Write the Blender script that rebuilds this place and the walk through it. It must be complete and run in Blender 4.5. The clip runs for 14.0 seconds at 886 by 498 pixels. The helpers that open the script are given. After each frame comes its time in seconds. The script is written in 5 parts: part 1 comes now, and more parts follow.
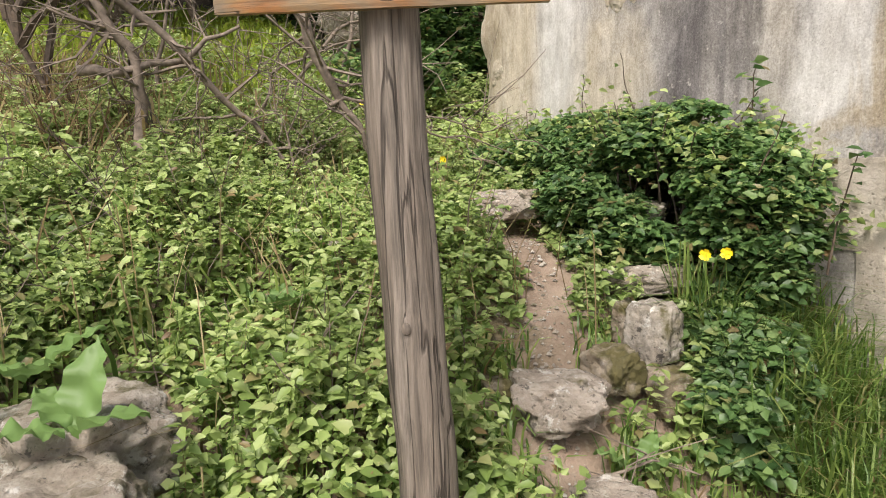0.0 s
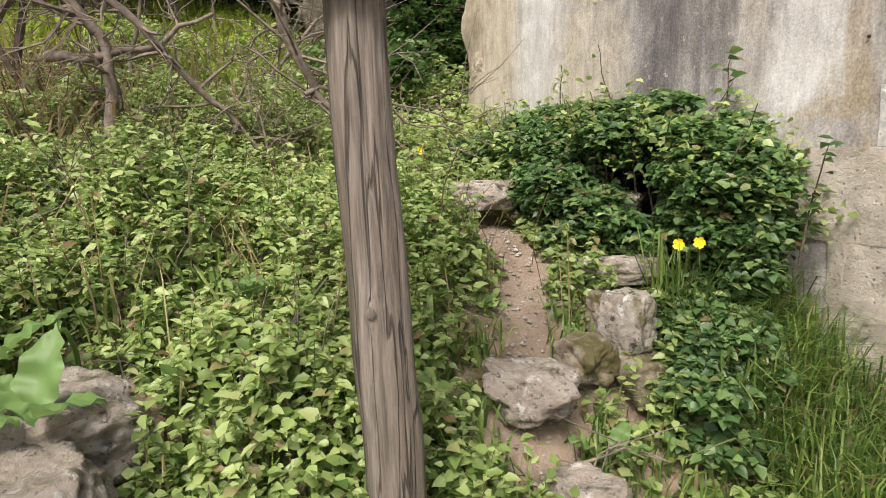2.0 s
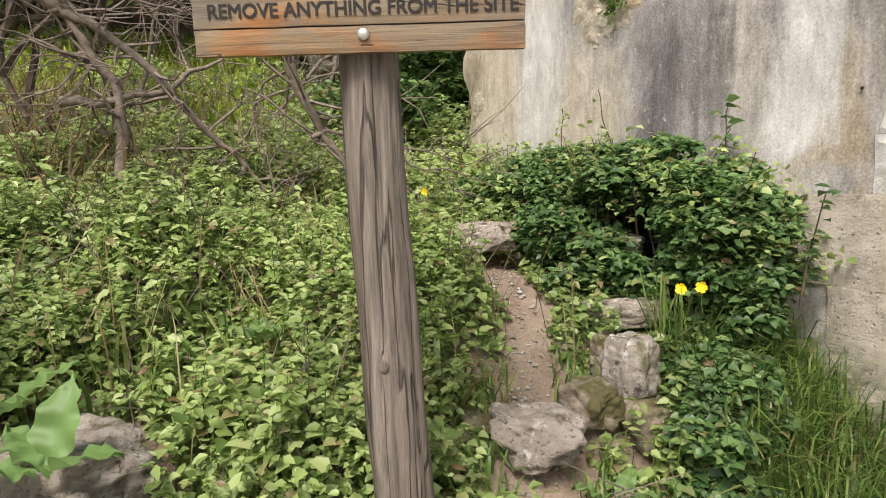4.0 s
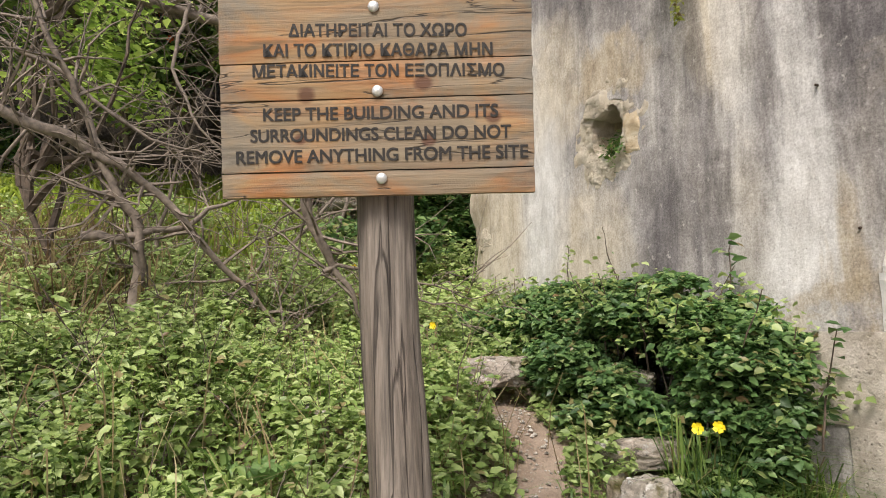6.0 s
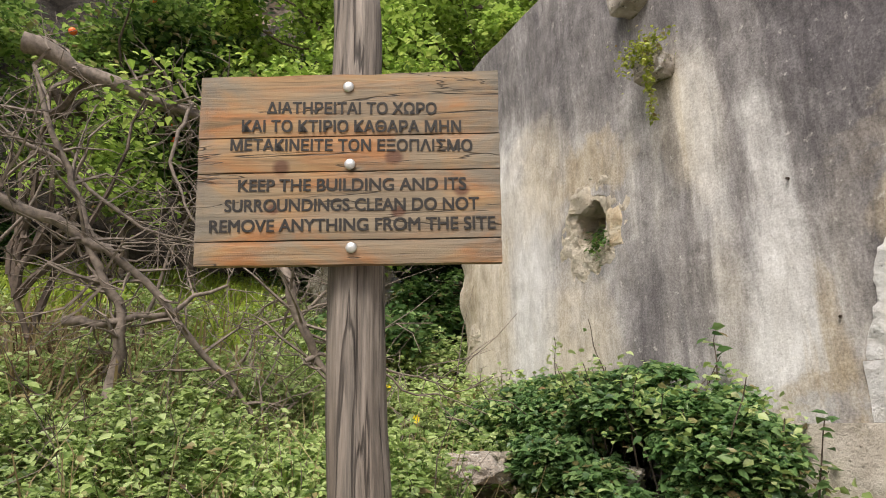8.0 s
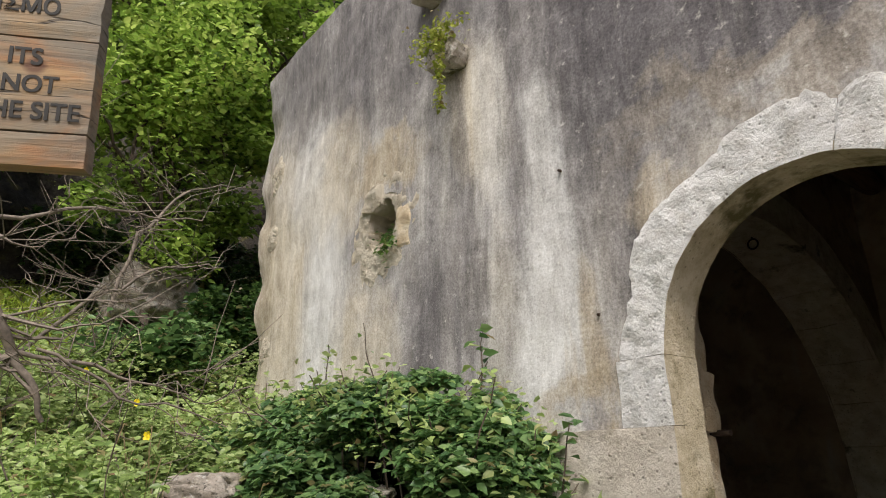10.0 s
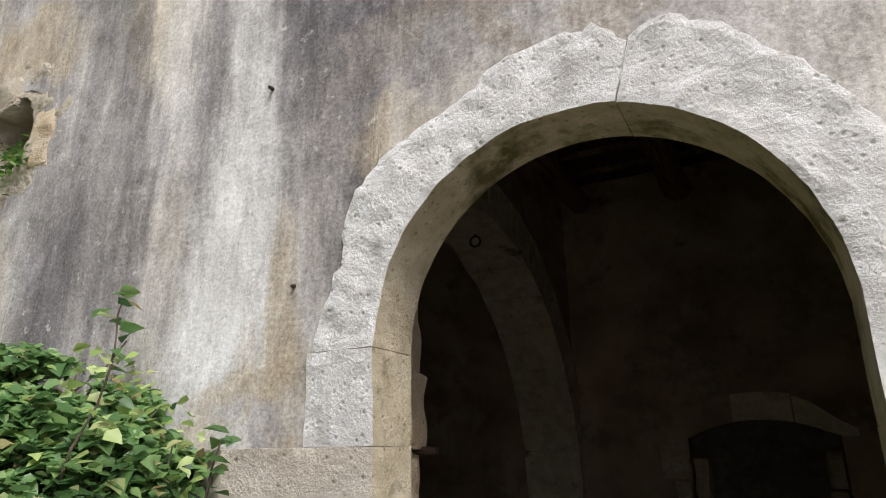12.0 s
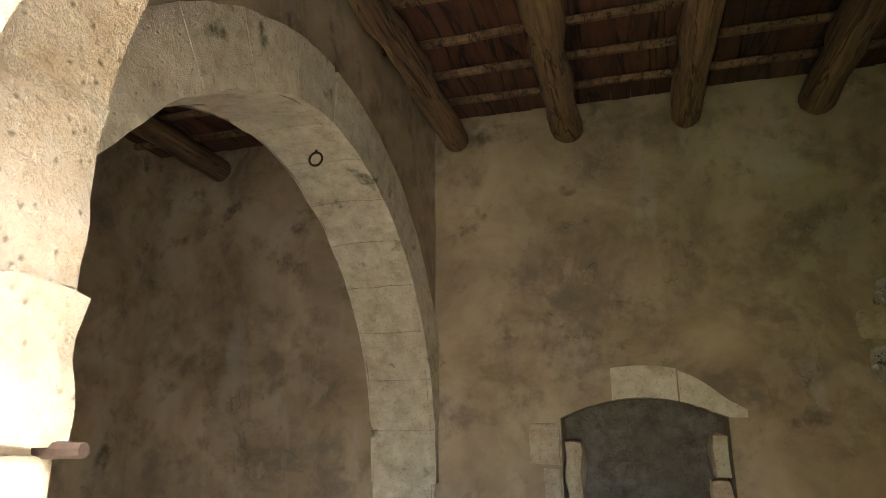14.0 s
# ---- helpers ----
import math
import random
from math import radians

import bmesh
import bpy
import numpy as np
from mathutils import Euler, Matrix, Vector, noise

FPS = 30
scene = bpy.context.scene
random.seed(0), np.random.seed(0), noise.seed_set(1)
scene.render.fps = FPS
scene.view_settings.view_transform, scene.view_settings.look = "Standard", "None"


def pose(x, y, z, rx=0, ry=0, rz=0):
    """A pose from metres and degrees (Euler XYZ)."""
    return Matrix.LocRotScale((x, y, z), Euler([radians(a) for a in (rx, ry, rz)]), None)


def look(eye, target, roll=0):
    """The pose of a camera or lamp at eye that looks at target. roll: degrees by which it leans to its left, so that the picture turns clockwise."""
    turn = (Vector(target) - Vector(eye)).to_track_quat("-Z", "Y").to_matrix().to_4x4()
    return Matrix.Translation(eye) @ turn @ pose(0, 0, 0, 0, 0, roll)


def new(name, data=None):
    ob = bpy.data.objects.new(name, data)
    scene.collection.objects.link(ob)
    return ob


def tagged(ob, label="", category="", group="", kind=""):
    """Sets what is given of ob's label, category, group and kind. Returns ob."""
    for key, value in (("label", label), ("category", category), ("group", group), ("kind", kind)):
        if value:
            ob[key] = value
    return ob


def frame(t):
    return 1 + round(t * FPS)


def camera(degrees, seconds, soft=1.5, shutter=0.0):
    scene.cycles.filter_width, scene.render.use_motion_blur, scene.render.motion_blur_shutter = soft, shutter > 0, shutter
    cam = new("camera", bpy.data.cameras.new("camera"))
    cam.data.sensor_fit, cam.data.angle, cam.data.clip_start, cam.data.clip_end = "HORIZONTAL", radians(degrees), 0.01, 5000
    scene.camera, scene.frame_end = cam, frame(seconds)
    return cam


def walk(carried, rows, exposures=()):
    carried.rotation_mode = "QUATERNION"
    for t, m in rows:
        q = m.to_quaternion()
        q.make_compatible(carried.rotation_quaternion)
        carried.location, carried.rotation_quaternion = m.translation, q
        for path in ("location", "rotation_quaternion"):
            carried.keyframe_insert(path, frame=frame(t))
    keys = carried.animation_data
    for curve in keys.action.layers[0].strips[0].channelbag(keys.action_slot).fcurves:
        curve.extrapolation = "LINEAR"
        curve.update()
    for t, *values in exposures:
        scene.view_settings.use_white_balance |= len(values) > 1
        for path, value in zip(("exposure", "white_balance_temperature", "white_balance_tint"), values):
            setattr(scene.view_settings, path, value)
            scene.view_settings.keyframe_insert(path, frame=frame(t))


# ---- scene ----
cam = camera(69.06, 14.0, soft=1.0)
PATH = [
    (0, (1.242, -2.369, 1.548), (-0.580, -1.591, 1.276), -1.86),
    (0.5, (1.232, -2.347, 1.521), (-0.586, -1.558, 1.244), -1.70),
    (1, (1.236, -2.327, 1.498), (-0.577, -1.529, 1.225), -1.71),
    (1.5, (1.241, -2.322, 1.502), (-0.567, -1.514, 1.222), -1.66),
    (2, (1.245, -2.324, 1.517), (-0.557, -1.506, 1.233), -1.60),
    (4.5, (1.265, -2.371, 1.584), (-0.547, -1.531, 1.474), -1.36),
    (5, (1.268, -2.377, 1.585), (-0.549, -1.540, 1.606), -1.28),
    (5.5, (1.271, -2.384, 1.587), (-0.544, -1.552, 1.706), -1.24),
    (6, (1.268, -2.385, 1.588), (-0.542, -1.560, 1.802), -1.13),
    (6.5, (1.266, -2.382, 1.579), (-0.534, -1.566, 1.885), -1.02),
    (7, (1.269, -2.382, 1.557), (-0.516, -1.576, 1.963), -1.13),
    (7.2, (1.268, -2.381, 1.547), (-0.510, -1.581, 1.990), -1.15),
    (9.3, (1.326, -1.996, 1.374), (-0.327, -1.078, 2.024), -1.34),
    (9.5, (1.295, -1.917, 1.348), (-0.320, -0.930, 1.992), -1.30),
    (10, (1.150, -1.752, 1.419), (-0.350, -0.588, 2.048), -1.19),
    (10.5, (1.099, -1.663, 1.496), (-0.244, -0.325, 2.134), -1.06),
    (11, (1.018, -1.509, 1.481), (-0.138, 0.001, 2.099), -1.21),
    (11.5, (0.896, -1.363, 1.481), (-0.102, 0.263, 2.079), -1.16),
    (12, (0.788, -1.211, 1.506), (-0.078, 0.493, 2.094), -0.83),
    (12.5, (0.801, -0.935, 1.525), (0.022, 0.828, 2.061), -0.25),
    (13, (0.734, -0.701, 1.525), (0.079, 1.118, 2.037), -0.54),
    (13.5, (0.591, -0.446, 1.530), (0.017, 1.401, 2.041), -0.24),
    (14, (0.604, -0.251, 1.535), (0.064, 1.606, 2.046), -0.15),
]
EXPOSURES = [(0, 0.22, 6550, 11), (5.0, 0.1, 6500, 11), (7.2, 0.05, 6450, 11), (9.4, -0.1, 6350, 10), (11.2, -0.15, 6150, 9), (12.0, 0.05, 6000, 10), (12.5, 0.3, 5850, 12),
             (13.0, 1.2, 5850, 11), (13.5, 2.65, 6200, 11), (14.0, 4.35, 6200, 10)]
walk(cam, [(t, look(e, g, r)) for t, e, g, r in PATH], EXPOSURES)

# ---- light: a thin overcast sky, the sun soft and high behind the walker ----
world = bpy.data.worlds.new("sky")
scene.world = world
world.use_nodes = True
wn = world.node_tree.nodes
sky = wn.new("ShaderNodeTexSky")
sky.sky_type = "NISHITA"
sky.sun_disc = False
sky.sun_elevation = radians(50)
sky.sun_rotation = radians(132)
sky.dust_density = 4.0
sky.ozone_density = 0.6
world.node_tree.links.new(sky.outputs[0], wn["Background"].inputs[0])
wn["Background"].inputs[1].default_value = 0.15
sun_data = bpy.data.lights.new("sun", "SUN")
sun_data.energy = 4.4
sun_data.angle = radians(25)
sun_data.color = (1.0, 0.95, 0.87)
sun = new("sun", sun_data)
sun.matrix_world = look((4.3, -3.9, 8.0), (0, 0, 0))

rng = np.random.default_rng(7)


# ---- materials ----
class Nodes:
    """A material with a few shorthands for its nodes."""

    def __init__(self, name, roughness=0.85):
        self.mat = bpy.data.materials.new(name)
        self.mat.use_nodes = True
        self.t = self.mat.node_tree
        self.bsdf = self.t.nodes["Principled BSDF"]
        self.bsdf.inputs["Roughness"].default_value = roughness
        self.coord = self.t.nodes.new("ShaderNodeTexCoord")

    def put(self, socket, value):
        if hasattr(value, "is_linked"):
            self.t.links.new(value, socket)
        else:
            socket.default_value = value

    def mapped(self, scale=(1, 1, 1), shift=(0, 0, 0)):
        m = self.t.nodes.new("ShaderNodeMapping")
        self.t.links.new(self.coord.outputs["Object"], m.inputs[0])
        m.inputs["Scale"].default_value = scale
        m.inputs["Location"].default_value = shift
        return m.outputs[0]

    def noise(self, scale, detail=5.0, rough=0.6, at=None, distort=0.0):
        n = self.t.nodes.new("ShaderNodeTexNoise")
        self.t.links.new(at or self.mapped(), n.inputs["Vector"])
        n.inputs["Scale"].default_value = scale
        n.inputs["Detail"].default_value = detail
        n.inputs["Roughness"].default_value = rough
        n.inputs["Distortion"].default_value = distort
        return n.outputs[0]

    def cells(self, scale, at=None, feature="F1"):
        n = self.t.nodes.new("ShaderNodeTexVoronoi")
        n.feature = feature
        self.t.links.new(at or self.mapped(), n.inputs["Vector"])
        n.inputs["Scale"].default_value = scale
        return n.outputs[0]

    def ramp(self, fac, stops):
        r = self.t.nodes.new("ShaderNodeValToRGB")
        self.t.links.new(fac, r.inputs[0])
        el = r.color_ramp.elements
        while len(el) < len(stops):
            el.new(0.5)
        for e, (p, c) in zip(el, stops):
            e.position = p
            e.color = (c, c, c, 1) if isinstance(c, (int, float)) else (*c, 1)
        return r.outputs[0]

    def mix(self, fac, a, b, blend="MIX"):
        m = self.t.nodes.new("ShaderNodeMix")
        m.data_type = "RGBA"
        m.blend_type = blend
        self.put(m.inputs[0], fac)
        for s, v in ((m.inputs[6], a), (m.inputs[7], b)):
            self.put(s, (*v, 1) if isinstance(v, tuple) else v)
        return m.outputs[2]

    def math(self, op, a, b=0.0):
        m = self.t.nodes.new("ShaderNodeMath")
        m.operation = op
        self.put(m.inputs[0], a)
        self.put(m.inputs[1], b)
        return m.outputs[0]

    def axis(self, which, at=None):
        s = self.t.nodes.new("ShaderNodeSeparateXYZ")
        self.t.links.new(at or self.coord.outputs["Object"], s.inputs[0])
        return s.outputs[which]

    def island(self):
        return self.t.nodes.new("ShaderNodeNewGeometry").outputs["Random Per Island"]

    def piece(self):
        return self.t.nodes.new("ShaderNodeObjectInfo").outputs["Random"]

    def bump(self, height, strength=0.5, distance=0.01, after=None):
        b = self.t.nodes.new("ShaderNodeBump")
        b.inputs["Strength"].default_value = strength
        b.inputs["Distance"].default_value = distance
        self.t.links.new(height, b.inputs["Height"])
        if after:
            self.t.links.new(after, b.inputs["Normal"])
        return b.outputs[0]

    def done(self, colour, normal=None, roughness=None):
        self.put(self.bsdf.inputs["Base Color"], (*colour, 1) if isinstance(colour, tuple) else colour)
        if normal:
            self.t.links.new(normal, self.bsdf.inputs["Normal"])
        if roughness:
            self.t.links.new(roughness, self.bsdf.inputs["Roughness"])
        return self.mat


def facade_plaster():
    n = Nodes("weathered_lime_plaster", 0.92)
    warp = n.noise(2.4, 6, 0.62, distort=0.4)
    runs = n.noise(1.0, 7, 0.66, n.mapped((3.2, 1, 0.34)), 0.5)
    fine_runs = n.noise(1.0, 7, 0.68, n.mapped((8, 1, 1.0), (3, 0, 1)), 0.9)
    patches = n.noise(1.3, 8, 0.64, n.mapped((1, 1, 0.8), (1.7, 0, 0.4)), 0.5)
    grain = n.noise(95, 5, 0.8)
    x, z = n.axis(0), n.axis(2)
    wob = n.math("MULTIPLY", n.math("SUBTRACT", runs, 0.5), 0.6)
    wobz = n.math("MULTIPLY", n.math("SUBTRACT", warp, 0.5), 1.1)

    def stain(cx, cz, rx, rz, most=0.9):
        u = n.math("DIVIDE", n.math("ADD", n.math("SUBTRACT", x, cx), wob), rx)
        v = n.math("DIVIDE", n.math("ADD", n.math("SUBTRACT", z, cz), wobz), rz)
        d = n.math("ADD", n.math("MULTIPLY", u, u), n.math("MULTIPLY", v, v))
        return n.math("MULTIPLY", n.ramp(d, [(0.15, 1.0), (1.0, 0.0)]), most)

    base = n.ramp(runs, [(0.30, (0.18, 0.168, 0.170)), (0.42, (0.29, 0.272, 0.262)), (0.54, (0.42, 0.395, 0.37)), (0.68, (0.56, 0.535, 0.51))])
    base = n.mix(n.ramp(patches, [(0.52, 0.0), (0.66, 0.28)]), base, (0.44, 0.38, 0.295))
    white, grey, tan, pale_tan = (0.60, 0.585, 0.57), (0.105, 0.095, 0.100), (0.38, 0.305, 0.20), (0.54, 0.465, 0.35)
    # low tan at z 1.58: a real patch, also painting the bush's shade
    for colour, spots in ((pale_tan, ((-2.9, 2.6, 0.55, 1.2, 0.8), (-1.9, 1.9, 0.5, 0.5, 0.7), (-2.2, 3.1, 0.5, 0.5, 0.7), (-0.85, 3.0, 0.25, 0.5, 0.7))),
                          (white, ((-2.35, 2.2, 0.33, 0.9, 0.95), (-0.48, 1.95, 0.22, 0.55, 0.95), (-0.45, 2.7, 0.14, 0.5, 0.7), (-0.75, 3.1, 0.12, 1.0, 0.6), (-2.6, 3.3, 0.4, 0.6, 0.6))),
                          (grey, ((1.2, 2.85, 0.9, 0.6, 0.9), (0.5, 2.8, 0.7, 0.35, 0.7), (-0.15, 2.8, 0.30, 0.85, 0.95), (0.35, 3.2, 1.1, 0.65, 0.9), (-1.22, 1.95, 0.28, 0.60, 0.95), (-0.88, 2.1, 0.14, 0.7, 0.75), (-1.35, 3.7, 1.3, 0.65, 0.8),
                                  (-0.62, 2.9, 0.10, 1.1, 0.55), (-2.4, 4.2, 1.4, 0.7, 0.85), (0.9, 3.9, 2.2, 0.8, 0.8), (1.0, 3.2, 1.3, 0.7, 0.85), (0.15, 2.65, 0.35, 0.35, 0.8), (0.7, 3.5, 1.7, 1.1, 1.0), (0.9, 3.0, 1.2, 0.7, 0.9), (-1.0, 2.6, 0.09, 0.9, 0.5), (-0.10, 2.05, 0.07, 0.3, 0.7))),
                          (tan, ((-0.42, 1.58, 0.42, 0.10, 0.6), (-1.62, 3.0, 0.42, 0.22, 0.8), (-0.30, 1.75, 0.12, 0.35, 0.75), (0.45, 2.50, 0.70, 0.10, 0.3), (-3.3, 2.4, 0.25, 1.8, 0.7), (0.0, 2.22, 0.14, 0.18, 0.6), (1.35, 2.2, 0.3, 0.5, 0.4)))):
        for s in spots:
            m = n.math("MULTIPLY", stain(*s), n.ramp(fine_runs, [(0.30, 0.55), (0.58, 1.0)]))
            base = n.mix(m, base, colour)
    damp = n.ramp(fine_runs, [(0.52, 0.0), (0.70, 0.40)])
    base = n.mix(damp, base, (0.26, 0.24, 0.225))
    hair_runs = n.noise(1.0, 8, 0.75, n.mapped((15, 1, 2.2), (5, 0, 2)), 1.2)
    base = n.mix(0.4, base, n.ramp(hair_runs, [(0.34, 0.2), (0.50, 0.5), (0.66, 0.8)]), "SOFT_LIGHT")
    mottle = n.noise(6.5, 8, 0.72, n.mapped((1, 1, 0.6), (4, 0, 9)), 0.8)
    base = n.mix(0.6, base, n.ramp(mottle, [(0.34, 0.2), (0.50, 0.5), (0.66, 0.82)]), "SOFT_LIGHT")
    pores = n.ramp(n.cells(120, n.mapped((1, 1, 0.7))), [(0.06, 0.7), (0.16, 0.0)])
    base = n.mix(n.math("MULTIPLY", pores, n.ramp(patches, [(0.38, 0.2), (0.6, 1.0)])), base, (0.10, 0.09, 0.085))
    specks = n.ramp(n.cells(48), [(0.05, 0.6), (0.15, 0.0)])
    base = n.mix(n.math("MULTIPLY", specks, n.ramp(warp, [(0.4, 0.1), (0.6, 1.0)])), base, (0.22, 0.19, 0.165))
    chips = n.ramp(n.noise(22, 6, 0.7), [(0.60, 0.0), (0.70, 0.5)])
    base = n.mix(chips, base, (0.70, 0.66, 0.60))
    base = n.mix(0.8, base, n.ramp(grain, [(0.32, 0.15), (0.68, 0.85)]), "SOFT_LIGHT")
    base = n.mix(0.5, base, n.ramp(n.noise(19, 8, 0.75, n.mapped((1, 1, 0.45), (2, 0, 6))), [(0.34, 0.2), (0.66, 0.8)]), "SOFT_LIGHT")
    rel = n.bump(warp, 0.25, 0.02)
    rel = n.bump(n.noise(17, 9, 0.75, distort=0.6), 0.35, 0.008, rel)
    rel = n.bump(n.noise(60, 6, 0.8), 0.45, 0.005, rel)
    return n.done(base, rel)


def rough_limestone(name, light, mid, dark, moss=0.0, pits=1.0, lichen=0.0):
    n = Nodes(name, 0.93)
    tone = n.noise(11, 9, 0.72)
    big = n.noise(2.2, 4, 0.6)
    col = n.ramp(tone, [(0.30, dark), (0.47, mid), (0.62, light)])
    col = n.mix(n.ramp(big, [(0.45, 0.0), (0.68, 0.6)]), col, tuple(c * 0.8 for c in mid))
    col = n.mix(n.math("MULTIPLY", n.piece(), 0.25), col, mid)
    pit = n.cells(38)
    col = n.mix(n.ramp(pit, [(0.08, 0.55), (0.2, 0.0)]), col, tuple(c * 0.45 for c in dark))
    if lichen:
        pale = n.ramp(n.noise(13, 7, 0.7, n.mapped((1, 1, 1), (5, 1, 8))), [(0.56, 0.0), (0.62, lichen)])
        col = n.mix(pale, col, (0.66, 0.64, 0.60))
        black = n.ramp(n.noise(24, 6, 0.7, n.mapped((1, 1, 1), (9, 4, 2))), [(0.58, 0.0), (0.63, lichen)])
        col = n.mix(black, col, (0.045, 0.04, 0.036))
    if moss:
        m = n.ramp(n.noise(5, 6, 0.6, n.mapped((1, 1, 1), (2, 3, 1))), [(0.62 - moss * 0.2, 0.0), (0.72 - moss * 0.2, 0.9)])
        col = n.mix(m, col, (0.085, 0.075, 0.018))
    rel = n.bump(n.noise(30, 7, 0.75), 1.0 * pits, 0.016)
    rel = n.bump(n.ramp(pit, [(0.05, 0.0), (0.25, 1.0)]), 0.5 * pits, 0.008, rel)
    rel = n.bump(n.noise(110, 3, 0.6), 0.4, 0.003, rel)
    return n.done(col, rel)


def old_wood(name, colours, grain=(30, 30, 1.4), crack=0.5):
    n = Nodes(name, 0.8)
    long_grain = n.noise(1.0, 8, 0.68, n.mapped(grain), 0.6)
    tone = n.noise(1.0, 4, 0.6, n.mapped(tuple(g * 0.14 for g in grain), (3, 1, 2)), 0.6)
    col = n.ramp(tone, [(0.3, colours[0]), (0.5, colours[1]), (0.68, colours[2])])
    lines = n.ramp(long_grain, [(0.30, 0.05), (0.42, 0.55), (0.52, 1.0), (0.72, 1.5)])
    col = n.mix(0.8, col, lines, "MULTIPLY")
    col = n.mix(n.math("MULTIPLY", n.piece(), 0.25), col, colours[1])
    fibre = n.noise(1.0, 6, 0.7, n.mapped(tuple(g * 3.2 for g in grain), (1, 2, 5)), 0.3)
    col = n.mix(0.6, col, n.ramp(fibre, [(0.32, 0.35), (0.5, 0.95), (0.7, 1.35)]), "MULTIPLY")
    line = n.math("ABSOLUTE", n.math("SUBTRACT", n.noise(1.0, 3, 0.5, n.mapped(tuple(g * 0.42 for g in grain), (8, 3, 1)), 0.25), 0.5))
    split = n.ramp(line, [(0.0, 1.0), (0.010, 0.7), (0.018, 0.0)])
    col = n.mix(n.math("MULTIPLY", split, 0.85), col, tuple(q * 0.16 for q in colours[0]))
    rel = n.bump(long_grain, crack, 0.006)
    rel = n.bump(fibre, crack * 0.7, 0.003, rel)
    rel = n.bump(split, 0.7, -0.006, rel)
    return n.done(col, rel)


def sign_wood():
    n = Nodes("weathered_orange_board", 0.75)
    grain = n.noise(1.0, 8, 0.7, n.mapped((2.6, 20, 60)), 0.9)
    wide = n.noise(1.0, 4, 0.6, n.mapped((1.5, 3, 9.5), (0.4, 0, 0.37)), 0.8)
    grey = n.noise(1.0, 6, 0.65, n.mapped((3.2, 3, 6.5), (3, 0, 1)), 0.6)
    col = n.ramp(wide, [(0.30, (0.15, 0.095, 0.045)), (0.42, (0.33, 0.145, 0.050)), (0.52, (0.31, 0.190, 0.088)), (0.66, (0.25, 0.185, 0.110))])
    col = n.mix(n.ramp(grey, [(0.42, 0.0), (0.58, 0.85)]), col, (0.22, 0.18, 0.125))
    ends = n.ramp(n.math("ADD", n.math("ABSOLUTE", n.axis(0)), n.math("MULTIPLY", n.math("SUBTRACT", grey, 0.5), 0.5)), [(0.26, 0.0), (0.38, 0.85)])
    col = n.mix(ends, col, (0.17, 0.15, 0.12))
    col = n.mix(0.75, col, n.ramp(grain, [(0.30, 0.18), (0.46, 0.8), (0.7, 1.3)]), "MULTIPLY")
    crack = n.ramp(n.math("ABSOLUTE", n.math("SUBTRACT", n.noise(1.0, 4, 0.5, n.mapped((1.6, 6, 17), (6, 0, 2)), 0.5), 0.44)), [(0.0, 1.0), (0.004, 0.6), (0.008, 0.0)])
    col = n.mix(crack, col, (0.025, 0.018, 0.012))
    for kx, kz, r in ((-0.15, 0.0, 0.024), (0.105, 0.02, 0.024), (0.255, -0.06, 0.020), (0.115, -0.105, 0.018), (-0.165, -0.095, 0.016)):
        u = n.math("DIVIDE", n.math("SUBTRACT", n.axis(0), kx), r)
        v = n.math("DIVIDE", n.math("SUBTRACT", n.axis(2), kz), r * 0.85)
        d = n.math("ADD", n.math("ADD", n.math("MULTIPLY", u, u), n.math("MULTIPLY", v, v)), n.math("MULTIPLY", n.math("SUBTRACT", grain, 0.5), 1.5))
        col = n.mix(n.ramp(d, [(0.3, 0.85), (1.0, 0.0)]), col, (0.085, 0.030, 0.014))
    rel = n.bump(grain, 0.7, 0.004)
    rel = n.bump(crack, 0.6, -0.004, rel)
    return n.done(col, rel)


def leaf_green(name, dark, mid, light, dead=0.02, shine=0.42, through_light=0.45):
    n = Nodes(name, shine)
    r = n.island()
    stops = [(0.0, dark), (0.45, mid), (0.92 - dead, light)]
    if dead:
        stops += [(0.985 - dead, (0.30, 0.27, 0.12)), (1.0, (0.22, 0.14, 0.07))]
    col = n.ramp(r, stops)
    col = n.mix(0.35, col, n.ramp(n.noise(1.1, 3, 0.6), [(0.35, 0.25), (0.65, 0.8)]), "OVERLAY")
    mat = n.done(col)
    tl = n.t.nodes.new("ShaderNodeBsdfTranslucent")
    n.t.links.new(col, tl.inputs[0])
    mx = n.t.nodes.new("ShaderNodeMixShader")
    mx.inputs[0].default_value = through_light
    outp = n.t.nodes["Material Output"]
    n.t.links.new(n.bsdf.outputs[0], mx.inputs[1])
    n.t.links.new(tl.outputs[0], mx.inputs[2])
    n.t.links.new(mx.outputs[0], outp.inputs[0])
    return mat


